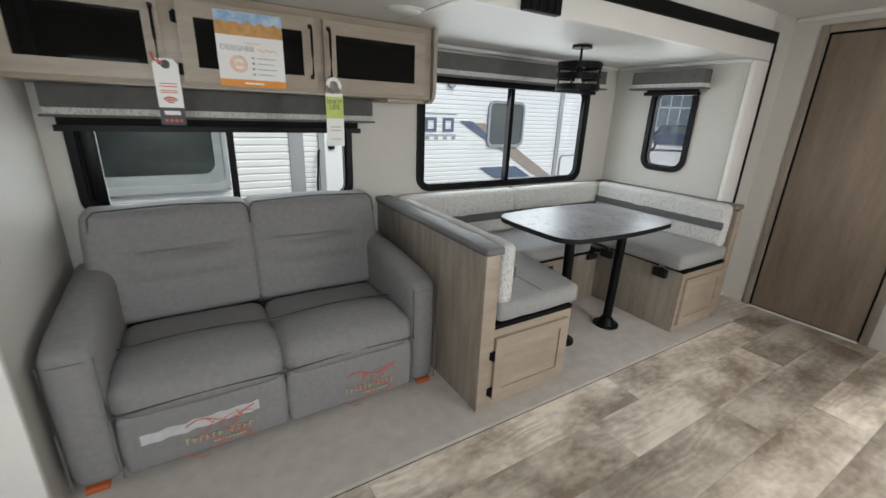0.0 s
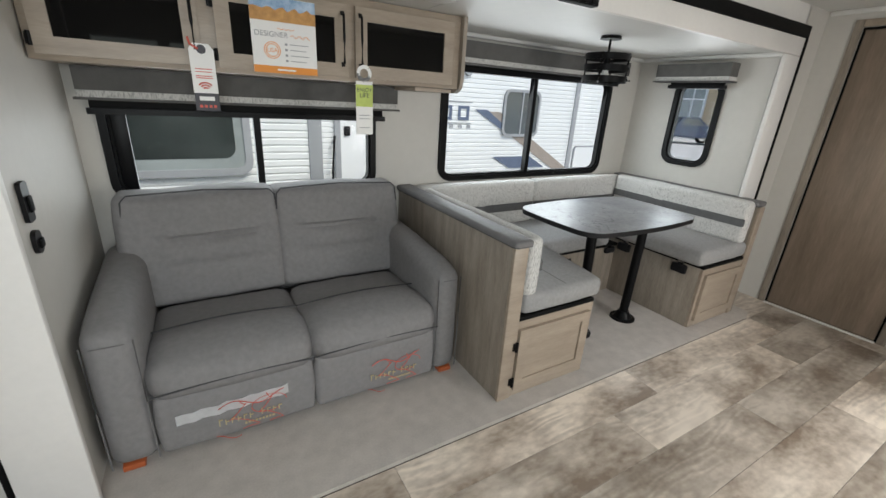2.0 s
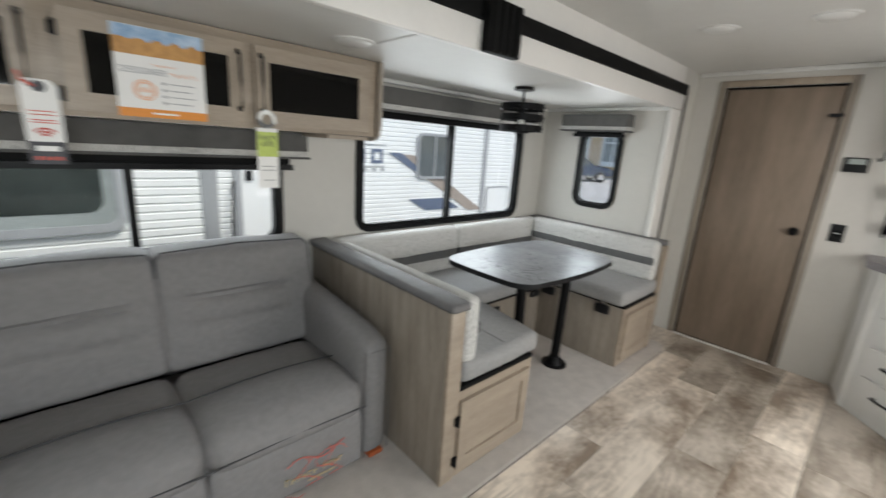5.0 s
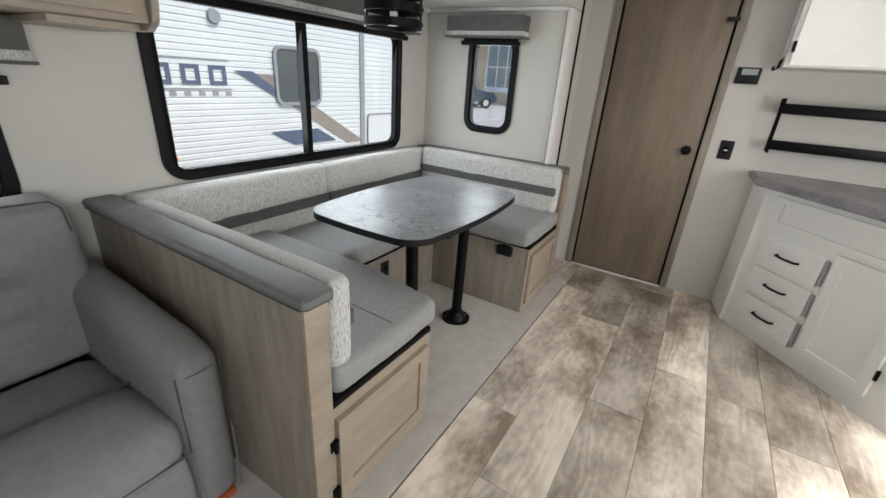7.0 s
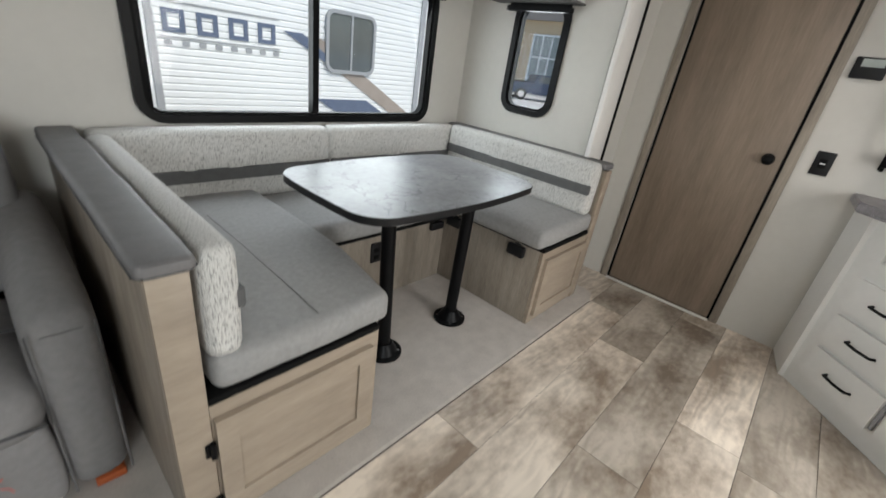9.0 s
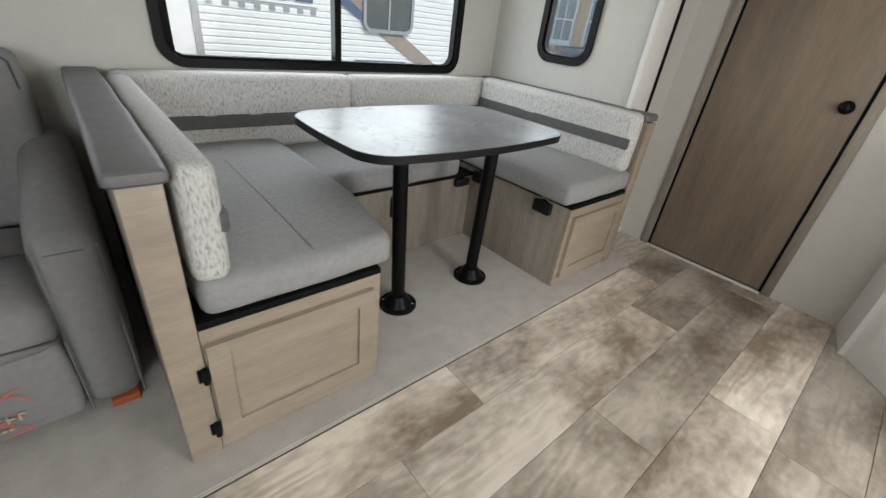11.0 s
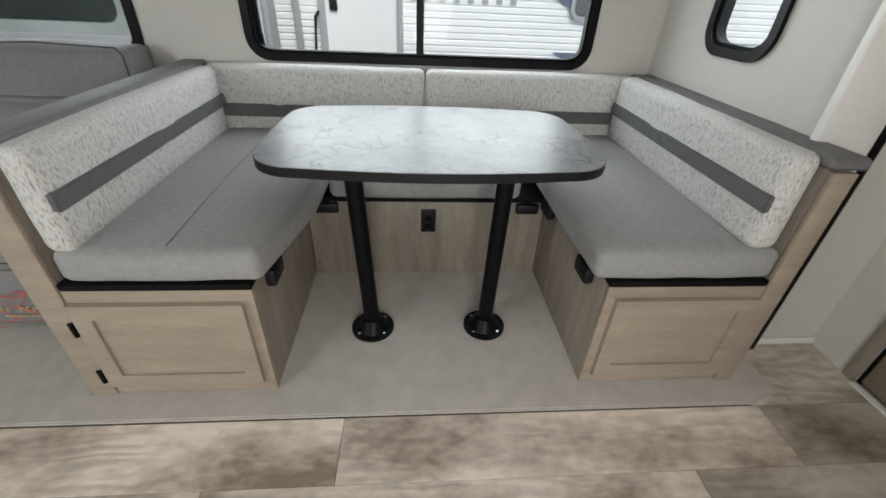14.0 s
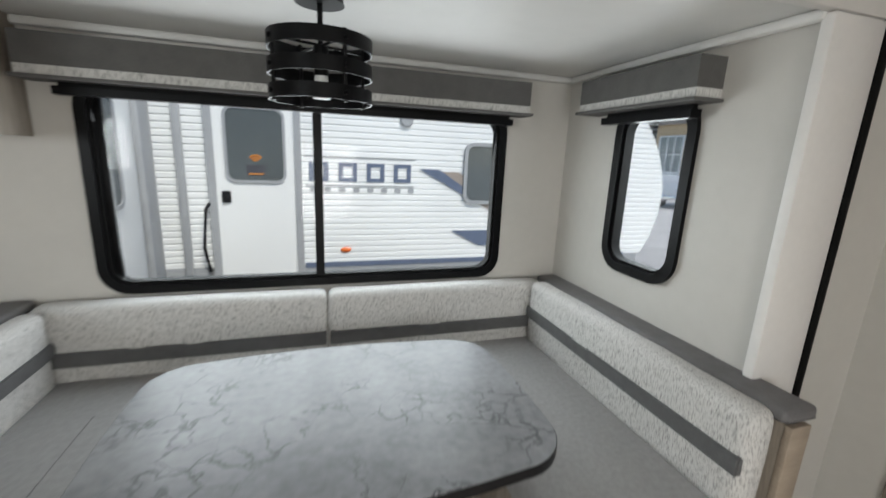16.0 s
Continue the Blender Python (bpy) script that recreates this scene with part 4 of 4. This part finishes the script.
bm = cyl(bmesh.new(), (XD + 0.004, 0.715, 0.985), (XD - 0.03, 0.715, 0.985), 0.012, 16)
cyl(bm, (XD - 0.002, 0.715, 0.985), (XD - 0.006 + 0.01, 0.715, 0.985), 0.03, 24)
bmesh.ops.create_uvsphere(bm, u_segments=20, v_segments=12, radius=0.026, matrix=Matrix.Translation((XD - 0.04, 0.715, 0.985)) @ Matrix.Diagonal((0.75, 1, 1, 1)))
part("door_knob", bm, BLACK, o)
part("hook_latch", bx(XD - 0.03, 0.63, 1.735, XD - 0.012, 0.70, 1.757, bev=0.004), PLATE, o)
struct("trim_threshold", bx(XD - 0.03, 0.645, 0.0, XD - 0.001, 1.297, 0.008, bev=0.003), TRIMW, "pale strip at the foot of the door", "trim")

o = thing("thermostat", (XD, 0.51, 1.42), "black wall thermostat with a grey display", "thermostat")
part("housing", bx(XD - 0.022, 0.45, 1.405, XD, 0.57, 1.495, bev=0.005), PLATE, o)
part("display", bx(XD - 0.024, 0.465, 1.455, XD - 0.0215, 0.545, 1.488), SCREEN, o)
o = thing("light_switch", (XD, 0.50, 1.02), "black wall switch plate with a rocker", "switch")
part("plate", bx(XD - 0.008, 0.463, 0.96, XD, 0.537, 1.075, bev=0.003), PLATE, o)
part("rocker", bx(XD - 0.013, 0.485, 0.995, XD - 0.0075, 0.515, 1.04, bev=0.003), BLACKR, o)
part("indicator", bx(XD - 0.014, 0.49, 1.014, XD - 0.0128, 0.51, 1.02), PAPER, o)
for z, h, lab in ((1.03, 0.058, "black remote cradle on the wall"), (0.91, 0.034, "small black oval wall socket")):
    o = thing("wall_control", (XL, 1.68, z), lab, "switch")
    part("plate", slab(bmesh.new(), rr(1.68 - 0.028, z - h, 1.68 + 0.028, z + h, 0.022 if h < 0.05 else 0.012), on_x, XL, XL + 0.012), PLATE, o)
    part("button", bx(XL + 0.012, 1.665, z - h * 0.5, XL + 0.02, 1.695, z + h * 0.3, bev=0.003), BLACKR, o)

# ---- kitchen ----
P0, U, N = Vector((3.473, 0.235, 0)), Vector((-0.746, -0.666, 0)), Vector((-0.666, 0.746, 0))


def on_k(u, v, d):
    """Along the slanting kitchen front: u along it, v up, d out of it."""
    q = P0 + U * u + N * d
    return (q.x, q.y, v)


o = thing("kitchen_base_cabinet", (3.4, -0.3, 0), "white kitchen base cabinet with three drawers and doors", "cabinet")
E = P0 + U * 1.05
plan = [(XD - 0.001, 0.30), (P0.x, P0.y + 0.02), (P0.x, P0.y), (E.x, E.y), (E.x, YB + 0.002), (XD - 0.001, YB + 0.002)]
part("body", slab(bmesh.new(), plan, lambda u, v, d: (u, v, d), 0.0, 0.873), CABW, o)
for z0, z1 in ((0.095, 0.255), (0.285, 0.435), (0.465, 0.62)):
    d = part("drawer_front", slab(bmesh.new(), rr(0.075, z0, 0.42, z1, 0.004, 2), on_k, 0.001, 0.02), CABW, o)
    bm = bmesh.new()
    zc = (z0 + z1) / 2
    tube(bm, [on_k(0.19, zc, 0.02), on_k(0.195, zc, 0.042), on_k(0.25, zc - 0.002, 0.046), on_k(0.305, zc, 0.042), on_k(0.31, zc, 0.02)], 0.0065, 8)
    part("handle", bm, BLACK, d, "black bar handle")
for z0, z1 in ((0.095, 0.255), (0.285, 0.435), (0.465, 0.62)):
    part("drawer_rail", slab(bmesh.new(), rr(0.425, z0 + 0.01, 0.437, z1 - 0.01, 0.003, 2), on_k, 0.001, 0.012), GREYP, o)
for u0, u1 in ((0.46, 0.80),):
    z0, z1, fw = 0.10, 0.66, 0.05
    d = part("door", ring(bmesh.new(), [(u0, z0), (u1, z0), (u1, z1), (u0, z1)], [(u0 + fw, z0 + fw), (u1 - fw, z0 + fw), (u1 - fw, z1 - fw), (u0 + fw, z1 - fw)], on_k, 0.001, 0.02), CABW, o)
    part("sunken_panel", slab(bmesh.new(), [(u0 + fw, z0 + fw), (u1 - fw, z0 + fw), (u1 - fw, z1 - fw), (u0 + fw, z1 - fw)], on_k, 0.001, 0.010), CABW, d)
    part("hinge", cyl(bmesh.new(), on_k(u1 + 0.008, 0.2, 0.014), on_k(u1 + 0.008, 0.25, 0.014), 0.008, 8), BLACK, d)
part("false_front", ring(bmesh.new(), [(0.05, 0.68), (1.0, 0.68), (1.0, 0.84), (0.05, 0.84)], [(0.11, 0.71), (0.95, 0.71), (0.95, 0.81), (0.11, 0.81)], on_k, 0.001, 0.014), CABW, o)
w = [(XD - 0.002, 0.34), (P0.x - 0.02, P0.y + 0.09), (P0.x - 0.07, P0.y + 0.02), (E.x - 0.04, E.y + 0.04), (E.x - 0.04, YB + 0.003), (XD - 0.002, YB + 0.003)]
bm = slab(bmesh.new(), w, lambda u, v, d: (u, v, d), 0.875, 0.92)
bmesh.ops.bevel(bm, geom=[e for e in bm.edges], offset=0.008, segments=2, affect="EDGES")
tagged(part("worktop", bm, COUNTER), "dark grey laminate kitchen worktop", "worktop")

o = thing("spice_rack", (XD, 0.05, 1.05), "black metal two-tier wall rack above the worktop", "rack")
for z in (1.06, 1.26):
    part("tier_front", bx(XD - 0.10, -0.45, z, XD - 0.09, 0.30, z + 0.055, bev=0.002), BLACK, o)
    part("tier_floor", bx(XD - 0.09, -0.45, z, XD - 0.002, 0.30, z + 0.006), BLACK, o)
for y in (-0.45, 0.302):
    part("side_frame", bx(XD - 0.10, y - 0.006, 1.04, XD - 0.002, y + 0.002, 1.345, bev=0.002), BLACK, o) if y < 0 else part("side_frame", tube(bmesh.new(), [(XD - 0.095, y, 1.04), (XD - 0.095, y, 1.34), (XD - 0.004, y, 1.34), (XD - 0.004, y, 1.04)], 0.008, 6), BLACK, o)

o = thing("upper_cabinet", (3.6, -0.3, 1.49), "white kitchen wall cabinet with framed doors", "cabinet")
part("body", bx(3.47, YB + 0.003, 1.49, XD - 0.001, 0.38, ZM - 0.04, bev=0.003), CABW, o)
part("edge_strip", bx(3.466, 0.381, 1.49, 3.49, 0.386, ZM - 0.04), GREYP, o)
for a, b in ((-0.06, 0.36), (-0.50, -0.08)):
    z0, z1, fw = 1.50, ZM - 0.07, 0.06
    d = part("door", ring(bmesh.new(), [(a, z0), (b, z0), (b, z1), (a, z1)], [(a + fw, z0 + fw), (b - fw, z0 + fw), (b - fw, z1 - fw), (a + fw, z1 - fw)], on_x, 3.449, 3.469), CABW, o)
    part("sunken_panel", bx(3.459, a + fw, z0 + fw, 3.469, b - fw, z1 - fw), CABW, d)
    part("hinge", cyl(bmesh.new(), (3.452, b + 0.004, 1.56), (3.452, b + 0.004, 1.61), 0.008, 8), BLACK, d)
o = thing("key_hooks", (3.6, 0.39, 1.46), "small row of black hooks on the cabinet side", "hooks")
for k in range(3):
    x = 3.52 + 0.05 * k
    part("hook", tube(bmesh.new(), [(x, 0.388, 1.53), (x, 0.392, 1.49), (x, 0.41, 1.478), (x, 0.415, 1.495)], 0.005, 6), BLACK, o)
part("back_plate", bx(3.505, 0.3805, 1.515, 3.635, 0.388, 1.54, bev=0.002), BLACK, o)
o = thing("ceiling_light_strip", (2.9, 0.2, ZM), "lit white rectangular ceiling light near the kitchen", "light")
part("housing", bx(2.75, 0.0, ZM - 0.02, 3.05, 0.45, ZM, bev=0.004), TRIMW, o)
part("diffuser", bx(2.76, 0.01, ZM - 0.026, 3.04, 0.44, ZM - 0.0205, bev=0.003), LED, o, "glowing diffuser")

# ---- outside ----
struct("ground", bx(-60, -60, -0.75, 200, 60, -0.70), ASPH, "pale asphalt lot around the trailers", "ground")


def trailer():
    YT = 4.63
    o = thing("travel_trailer", (1.5, YT, -0.7), "white corrugated travel trailer with grey trim and blue decals", "trailer")
    x0, x1, z0, z1 = -3.0, 6.05, -0.1, 2.3
    bm = bmesh.new()
    # ribbed side skin
    step, n = 0.055, int((z1 - 0.36) / 0.055)
    prof = []
    for k in range(n):
        z = 0.36 + step * k
        prof += [(z, 0.0), (z + 0.036, 0.0), (z + 0.042, 0.008), (z + 0.049, 0.008)]
    prof.append((0.36 + step * n, 0.0))
    cols = []
    for x, cut in ((x0, 0), (5.0, 0), (5.5, 0), (5.85, 0), (x1, 0)):
        cols.append([bm.verts.new((x, YT + d, z)) for z, d in prof])
    for a, b in zip(cols, cols[1:]):
        for k in range(len(prof) - 1):
            bm.faces.new((a[k], b[k], b[k + 1], a[k + 1]))
    for v in bm.verts:
        if v.co.x > 6:
            v.co.x -= 0.9 * ((v.co.z - 1.0) / 1.35) ** 2
    part("siding", bm, SIDING, o, smooth=False)
    part("body", bx(x0, YT + 0.012, z0, 5.0, YT + 2.3, 2.25), SIDING, o)
    part("skirt", bx(x0, YT - 0.004, 0.02, 5.8, YT + 0.01, 0.358), TGREY, o)
    part("lower_rail", bx(2.05, YT - 0.012, 0.33, 5.6, YT - 0.001, 0.375), TBLUE, o)
    # entry door
    d = part("door", slab(bmesh.new(), rr(1.36, 0.20, 1.985, 2.05, 0.06), on_y, YT - 0.02, YT - 0.002), SIDING, o)
    part("door_frame", ring(bmesh.new(), rr(1.30, 0.14, 2.04, 2.11, 0.08), rr(1.362, 0.202, 1.983, 2.048, 0.06), on_y, YT - 0.03, YT - 0.001), TGREY, d)
    part("pane", slab(bmesh.new(), rr(1.46, 1.12, 1.895, 1.70, 0.06), on_y, YT - 0.028, YT - 0.021), TWIN, d)
    part("window_frame", ring(bmesh.new(), rr(1.44, 1.10, 1.915, 1.72, 0.08), rr(1.462, 1.122, 1.893, 1.698, 0.06), on_y, YT - 0.034, YT - 0.021), TGREY, d)
    part("lock", bx(1.40, YT - 0.04, 0.93, 1.47, YT - 0.021, 1.03, bev=0.01), PLATE, d)
    bm = tube(bmesh.new(), [(1.30, YT - 0.02, 0.92), (1.28, YT - 0.07, 0.88), (1.25, YT - 0.08, 0.55), (1.27, YT - 0.02, 0.33)], 0.014, 8)
    part("grab_handle", bm, PLATE, o)
    st = part("sticker", bx(1.60, YT - 0.03, 1.16, 1.75, YT - 0.0285, 1.25), DARKP, d)
    bm = bx(1.62, YT - 0.032, 1.17, 1.73, YT - 0.0305, 1.18)
    for r in (0.02, 0.04, 0.06):
        tube(bm, [(1.675 + r * math.cos(a), YT - 0.031, 1.27 + r * math.sin(a)) for a in (0.7, 1.1, 1.57, 2.04, 2.44)], 0.006, 4)
    part("print", bm, ORANGE, st)
    # the neighbour's own slide-out, its end window towards the door
    xe, yf = 0.88, 3.55
    bm = bmesh.new()
    prof2 = [p for p in prof if 0.3 < p[0] < 2.1]
    a, b = [bm.verts.new((x0, yf + d, z)) for z, d in prof2], [bm.verts.new((xe - 0.05, yf + d, z)) for z, d in prof2]
    for k in range(len(prof2) - 1):
        bm.faces.new((a[k], b[k], b[k + 1], a[k + 1]))
    so = part("slide_out", bx(x0, yf + 0.012, 0.10, xe, YT - 0.01, 2.12, bev=0.01), SIDING, o)
    part("siding", bm, SIDING, so, smooth=False)
    part("corner_trim", bx(xe - 0.10, yf - 0.012, 0.10, xe + 0.008, yf + 0.02, 2.12, bev=0.006), TGREY, so)
    part("flange", bx(xe + 0.001, 4.40, 0.08, xe + 0.05, YT - 0.008, 2.2, bev=0.008), TGREY, so)
    w = part("window", ring(bmesh.new(), rr(3.68, 0.95, 4.10, 1.72, 0.09), rr(3.71, 0.98, 4.07, 1.69, 0.07), on_x, xe + 0.001, xe + 0.02), TGREY, so)
    part("pane", slab(bmesh.new(), rr(3.705, 0.975, 4.075, 1.695, 0.07), on_x, xe + 0.001, xe + 0.012), TWIN, w)
    w = part("window", ring(bmesh.new(), rr(-1.75, 0.745, 0.36, 1.65, 0.1), rr(-1.70, 0.795, 0.31, 1.60, 0.07), on_y, yf - 0.03, yf - 0.001), TGREY, so)
    part("pane", slab(bmesh.new(), rr(-1.71, 0.785, 0.32, 1.61, 0.07), on_y, yf - 0.018, yf - 0.004), TPANE, w)
    # no real blind: added sheet for the dark, unreflecting part of the glass
    part("blind", slab(bmesh.new(), rr(-1.62, 0.87, 0.25, 1.59, 0.08), on_y, yf - 0.020, yf - 0.0185), mat("dark_pane_sheet", (0.028, 0.036, 0.034), 0.12, vary=0.4, scale=2.5, spec=0.4), w, "dark sheet painting the unlit part of the pane")
    part("downpipe", bx(1.08, YT - 0.04, 0.3, 1.14, YT - 0.002, 2.2, bev=0.01), TGREY, o)
    # windows
    for a, b, c, e in ((3.55, 0.93, 4.18, 1.53),):
        w = part("window", ring(bmesh.new(), rr(a, b, c, e, 0.1), rr(a + 0.035, b + 0.035, c - 0.035, e - 0.035, 0.07), on_y, YT - 0.025, YT - 0.001), TGREY, o)
        part("pane", slab(bmesh.new(), rr(a + 0.03, b + 0.03, c - 0.03, e - 0.03, 0.07), on_y, YT - 0.015, YT - 0.002), TWIN, w)
        part("divider", bx((a + c) / 2 - 0.012, YT - 0.022, b + 0.03, (a + c) / 2 + 0.012, YT - 0.0155, e - 0.03), TGREY, w)
    # decals
    for k in range(4):
        u = 2.10 + 0.252 * k
        c, e = [(u, 1.125), (u + 0.165, 1.125), (u + 0.165, 1.295), (u, 1.295)], [(u + 0.04, 1.16), (u + 0.125, 1.16), (u + 0.125, 1.26), (u + 0.04, 1.26)]
        part("emblem_block", ring(bmesh.new(), c, e, on_y, YT - 0.006, YT - 0.002), TBLUE, o)
    bm = bx(2.07, YT - 0.006, 1.335, 3.06, YT - 0.002, 1.347)
    box(bm, 2.07, YT - 0.006, 1.085, 3.06, YT - 0.002, 1.095)
    part("pinstripe", bm, TGREY, o)
    for k in range(8):
        u = 2.10 + 0.128 * k
        part("emblem_bar", bx(u, YT - 0.006, 1.03, u + 0.055, YT - 0.002, 1.07), TGREY, o)
    part("swoosh", slab(bmesh.new(), [(3.18, 1.24), (3.5, 1.24), (4.9, 0.45), (4.6, 0.45)], on_y, YT - 0.007, YT - 0.002), TTAN, o, "taupe swoosh decal")
    part("swoosh", slab(bmesh.new(), [(3.1, 1.26), (3.3, 1.26), (3.75, 0.98), (3.7, 0.94)], on_y, YT - 0.010, YT - 0.0075), TBLUE, o, "blue swoosh decal")
    part("swoosh", slab(bmesh.new(), [(3.45, 0.66), (4.1, 0.66), (4.4, 0.50), (3.75, 0.50)], on_y, YT - 0.010, YT - 0.0075), TBLUE, o, "blue swoosh decal")
    bm = bmesh.new()
    bmesh.ops.create_uvsphere(bm, u_segments=16, v_segments=8, radius=0.05, matrix=Matrix.Translation((2.411, YT - 0.004, 0.489)) @ Matrix.Diagonal((1, 0.35, 0.5, 1)))
    part("marker_light", bm, LAMPO, o, "amber marker light")
    part("porch_light", cyl(bmesh.new(), (2.97, YT - 0.03, 1.70), (2.97, YT - 0.002, 1.70), 0.055, 24, 0.065), TGREY, o)
    bm = bx(4.85, YT - 0.012, 0.36, 4.93, YT - 0.002, 2.2)
    part("corner_trim", bm, TGREY, o)
    part("hatch", slab(bmesh.new(), rr(5.0, 0.40, 5.5, 0.78, 0.05), on_y, YT - 0.014, YT - 0.002), SIDING, o)
    part("hatch_frame", ring(bmesh.new(), rr(4.98, 0.38, 5.52, 0.80, 0.06), rr(5.0, 0.40, 5.5, 0.78, 0.05), on_y, YT - 0.018, YT - 0.002), TGREY, o)
    bm = bmesh.new()
    for x in (-0.9, 0.0):
        cyl(bm, (x, YT + 0.05, -0.37), (x, YT + 0.28, -0.37), 0.33, 28)
    part("wheel", bm, TYRE, o)


trailer()


def vehicle(name, x, y, heading, paint, label, truck):
    o = thing(name, (0, 0, 0), label, "car")
    prof = [(-2.7, 0.45), (-2.7, 1.15), (-0.75, 1.18), (-0.6, 1.75), (0.6, 1.78), (1.15, 1.2), (2.5, 1.1), (2.7, 0.9), (2.7, 0.45)] if truck else [(-2.2, 0.4), (-2.25, 1.0), (-2.0, 1.6), (0.4, 1.62), (1.0, 1.1), (2.1, 0.95), (2.25, 0.4)]
    bm = slab(bmesh.new(), prof, lambda u, v, d: (u, d, v), -0.95, 0.95)
    bmesh.ops.bevel(bm, geom=bm.edges[:], offset=0.06, segments=2, affect="EDGES")
    part("body", bm, paint, o)
    gl = [(-0.5, 1.25), (-0.42, 1.68), (0.5, 1.7), (0.95, 1.25)] if truck else [(-1.85, 1.1), (-1.75, 1.5), (0.3, 1.52), (0.7, 1.1)]
    for s in (-0.955, 0.945):
        part("side_glass", slab(bmesh.new(), gl, lambda u, v, d: (u, d, v), s, s + 0.012), TWIN, o)
        for wx in (-1.7, 1.75) if truck else (-1.4, 1.4):
            wy = s * 0.98
            w = part("wheel", cyl(bmesh.new(), (wx, wy - 0.12, 0.4), (wx, wy + 0.12, 0.4), 0.4, 24), TYRE, o)
            part("rim", cyl(bmesh.new(), (wx, wy - 0.13, 0.4), (wx, wy + 0.13, 0.4), 0.23, 16), CHROME, w)
    e = prof[0][0]
    for s in (-0.8, 0.68):
        part("tail_light", bx(e - 0.02, s, 0.85, e + 0.05, s + 0.14, 1.12, bev=0.01), REDP, o)
    part("bumper", bx(e - 0.1, -0.9, 0.42, e + 0.05, 0.9, 0.62, bev=0.02), CHROME, o)
    o.matrix_world = pose(x, y, -0.70, 0, 0, heading)
    o.location, o.rotation_euler = (x, y, -0.70), (0, 0, radians(heading))


vehicle("pickup_truck", 29.6, 17.4, -38, TRUCKB, "dark navy pickup truck parked on the lot", True)
vehicle("parked_car", 21.0, 17.3, 12, CARW, "white parked car on the lot", False)


def building():
    o = thing("dealership_building", (44, 20, -0.7), "tan commercial building with large white-framed windows", "building")
    part("wall", bx(38, -25, -0.7, 50, 75, 5.5), TANB, o)
    part("parapet", bx(37.7, -25, 5.5, 50.2, 75, 6.2), TTAN, o)
    for k in range(14):
        y = -1.6 + 4.5 * k
        w = part("window", ring(bmesh.new(), [(y, 0.3), (y + 3.2, 0.3), (y + 3.2, 4.4), (y, 4.4)], [(y + 0.15, 0.75), (y + 3.05, 0.75), (y + 3.05, 4.25), (y + 0.15, 4.25)], on_x, 37.85, 38.0), SIDING, o)
        part("pane", bx(37.95, y + 0.12, 0.72, 37.99, y + 3.08, 4.28), TPANE, w)
        bm = bmesh.new()
        for j in (1, 2):
            box(bm, 37.88, y + 0.15 + 0.97 * j - 0.05, 0.7, 37.94, y + 0.15 + 0.97 * j + 0.05, 4.3)
        box(bm, 37.88, y + 0.1, 2.4, 37.94, y + 3.1, 2.52)
        part("mullion", bm, SIDING, w)


building()

# ---- floor planks ----
random.seed(4)
shared = {}
PW, PL = 0.234, 1.395


def plank(parent, x0, x1, y0, y1, name="plank"):
    bm = bx(x0 + 0.0008, y0 + 0.0008, -0.004, x1 - 0.0008, y1 - 0.0008, 0.0, bev=0.0008, seg=1)
    return part(name, bm, FLOORP, parent, smooth=False)


fl = thing("floor_planks", (1, 0, 0), "taupe and cream mottled vinyl plank floor", "floor", kind="structure")
OFF = [1.905, 2.95, 2.208, 2.66, 1.2, 2.4, 1.7, 2.9, 1.3, 2.1]
y = 1.213
for r in range(10):
    y1 = y - (0.208 if r == 0 else PW)
    x = OFF[r] - PL * 5
    while x < XD:
        a, b = max(-2.2, x), min(XD - 0.001, x + PL)
        if b - a > 0.01:
            plank(fl, a, b, max(YB, y1), y)
        x += PL
    y = y1
    if y < YB + 0.02:
        break
plank(fl, 3.28, XD - 0.001, 1.2138, YF + 0.01)
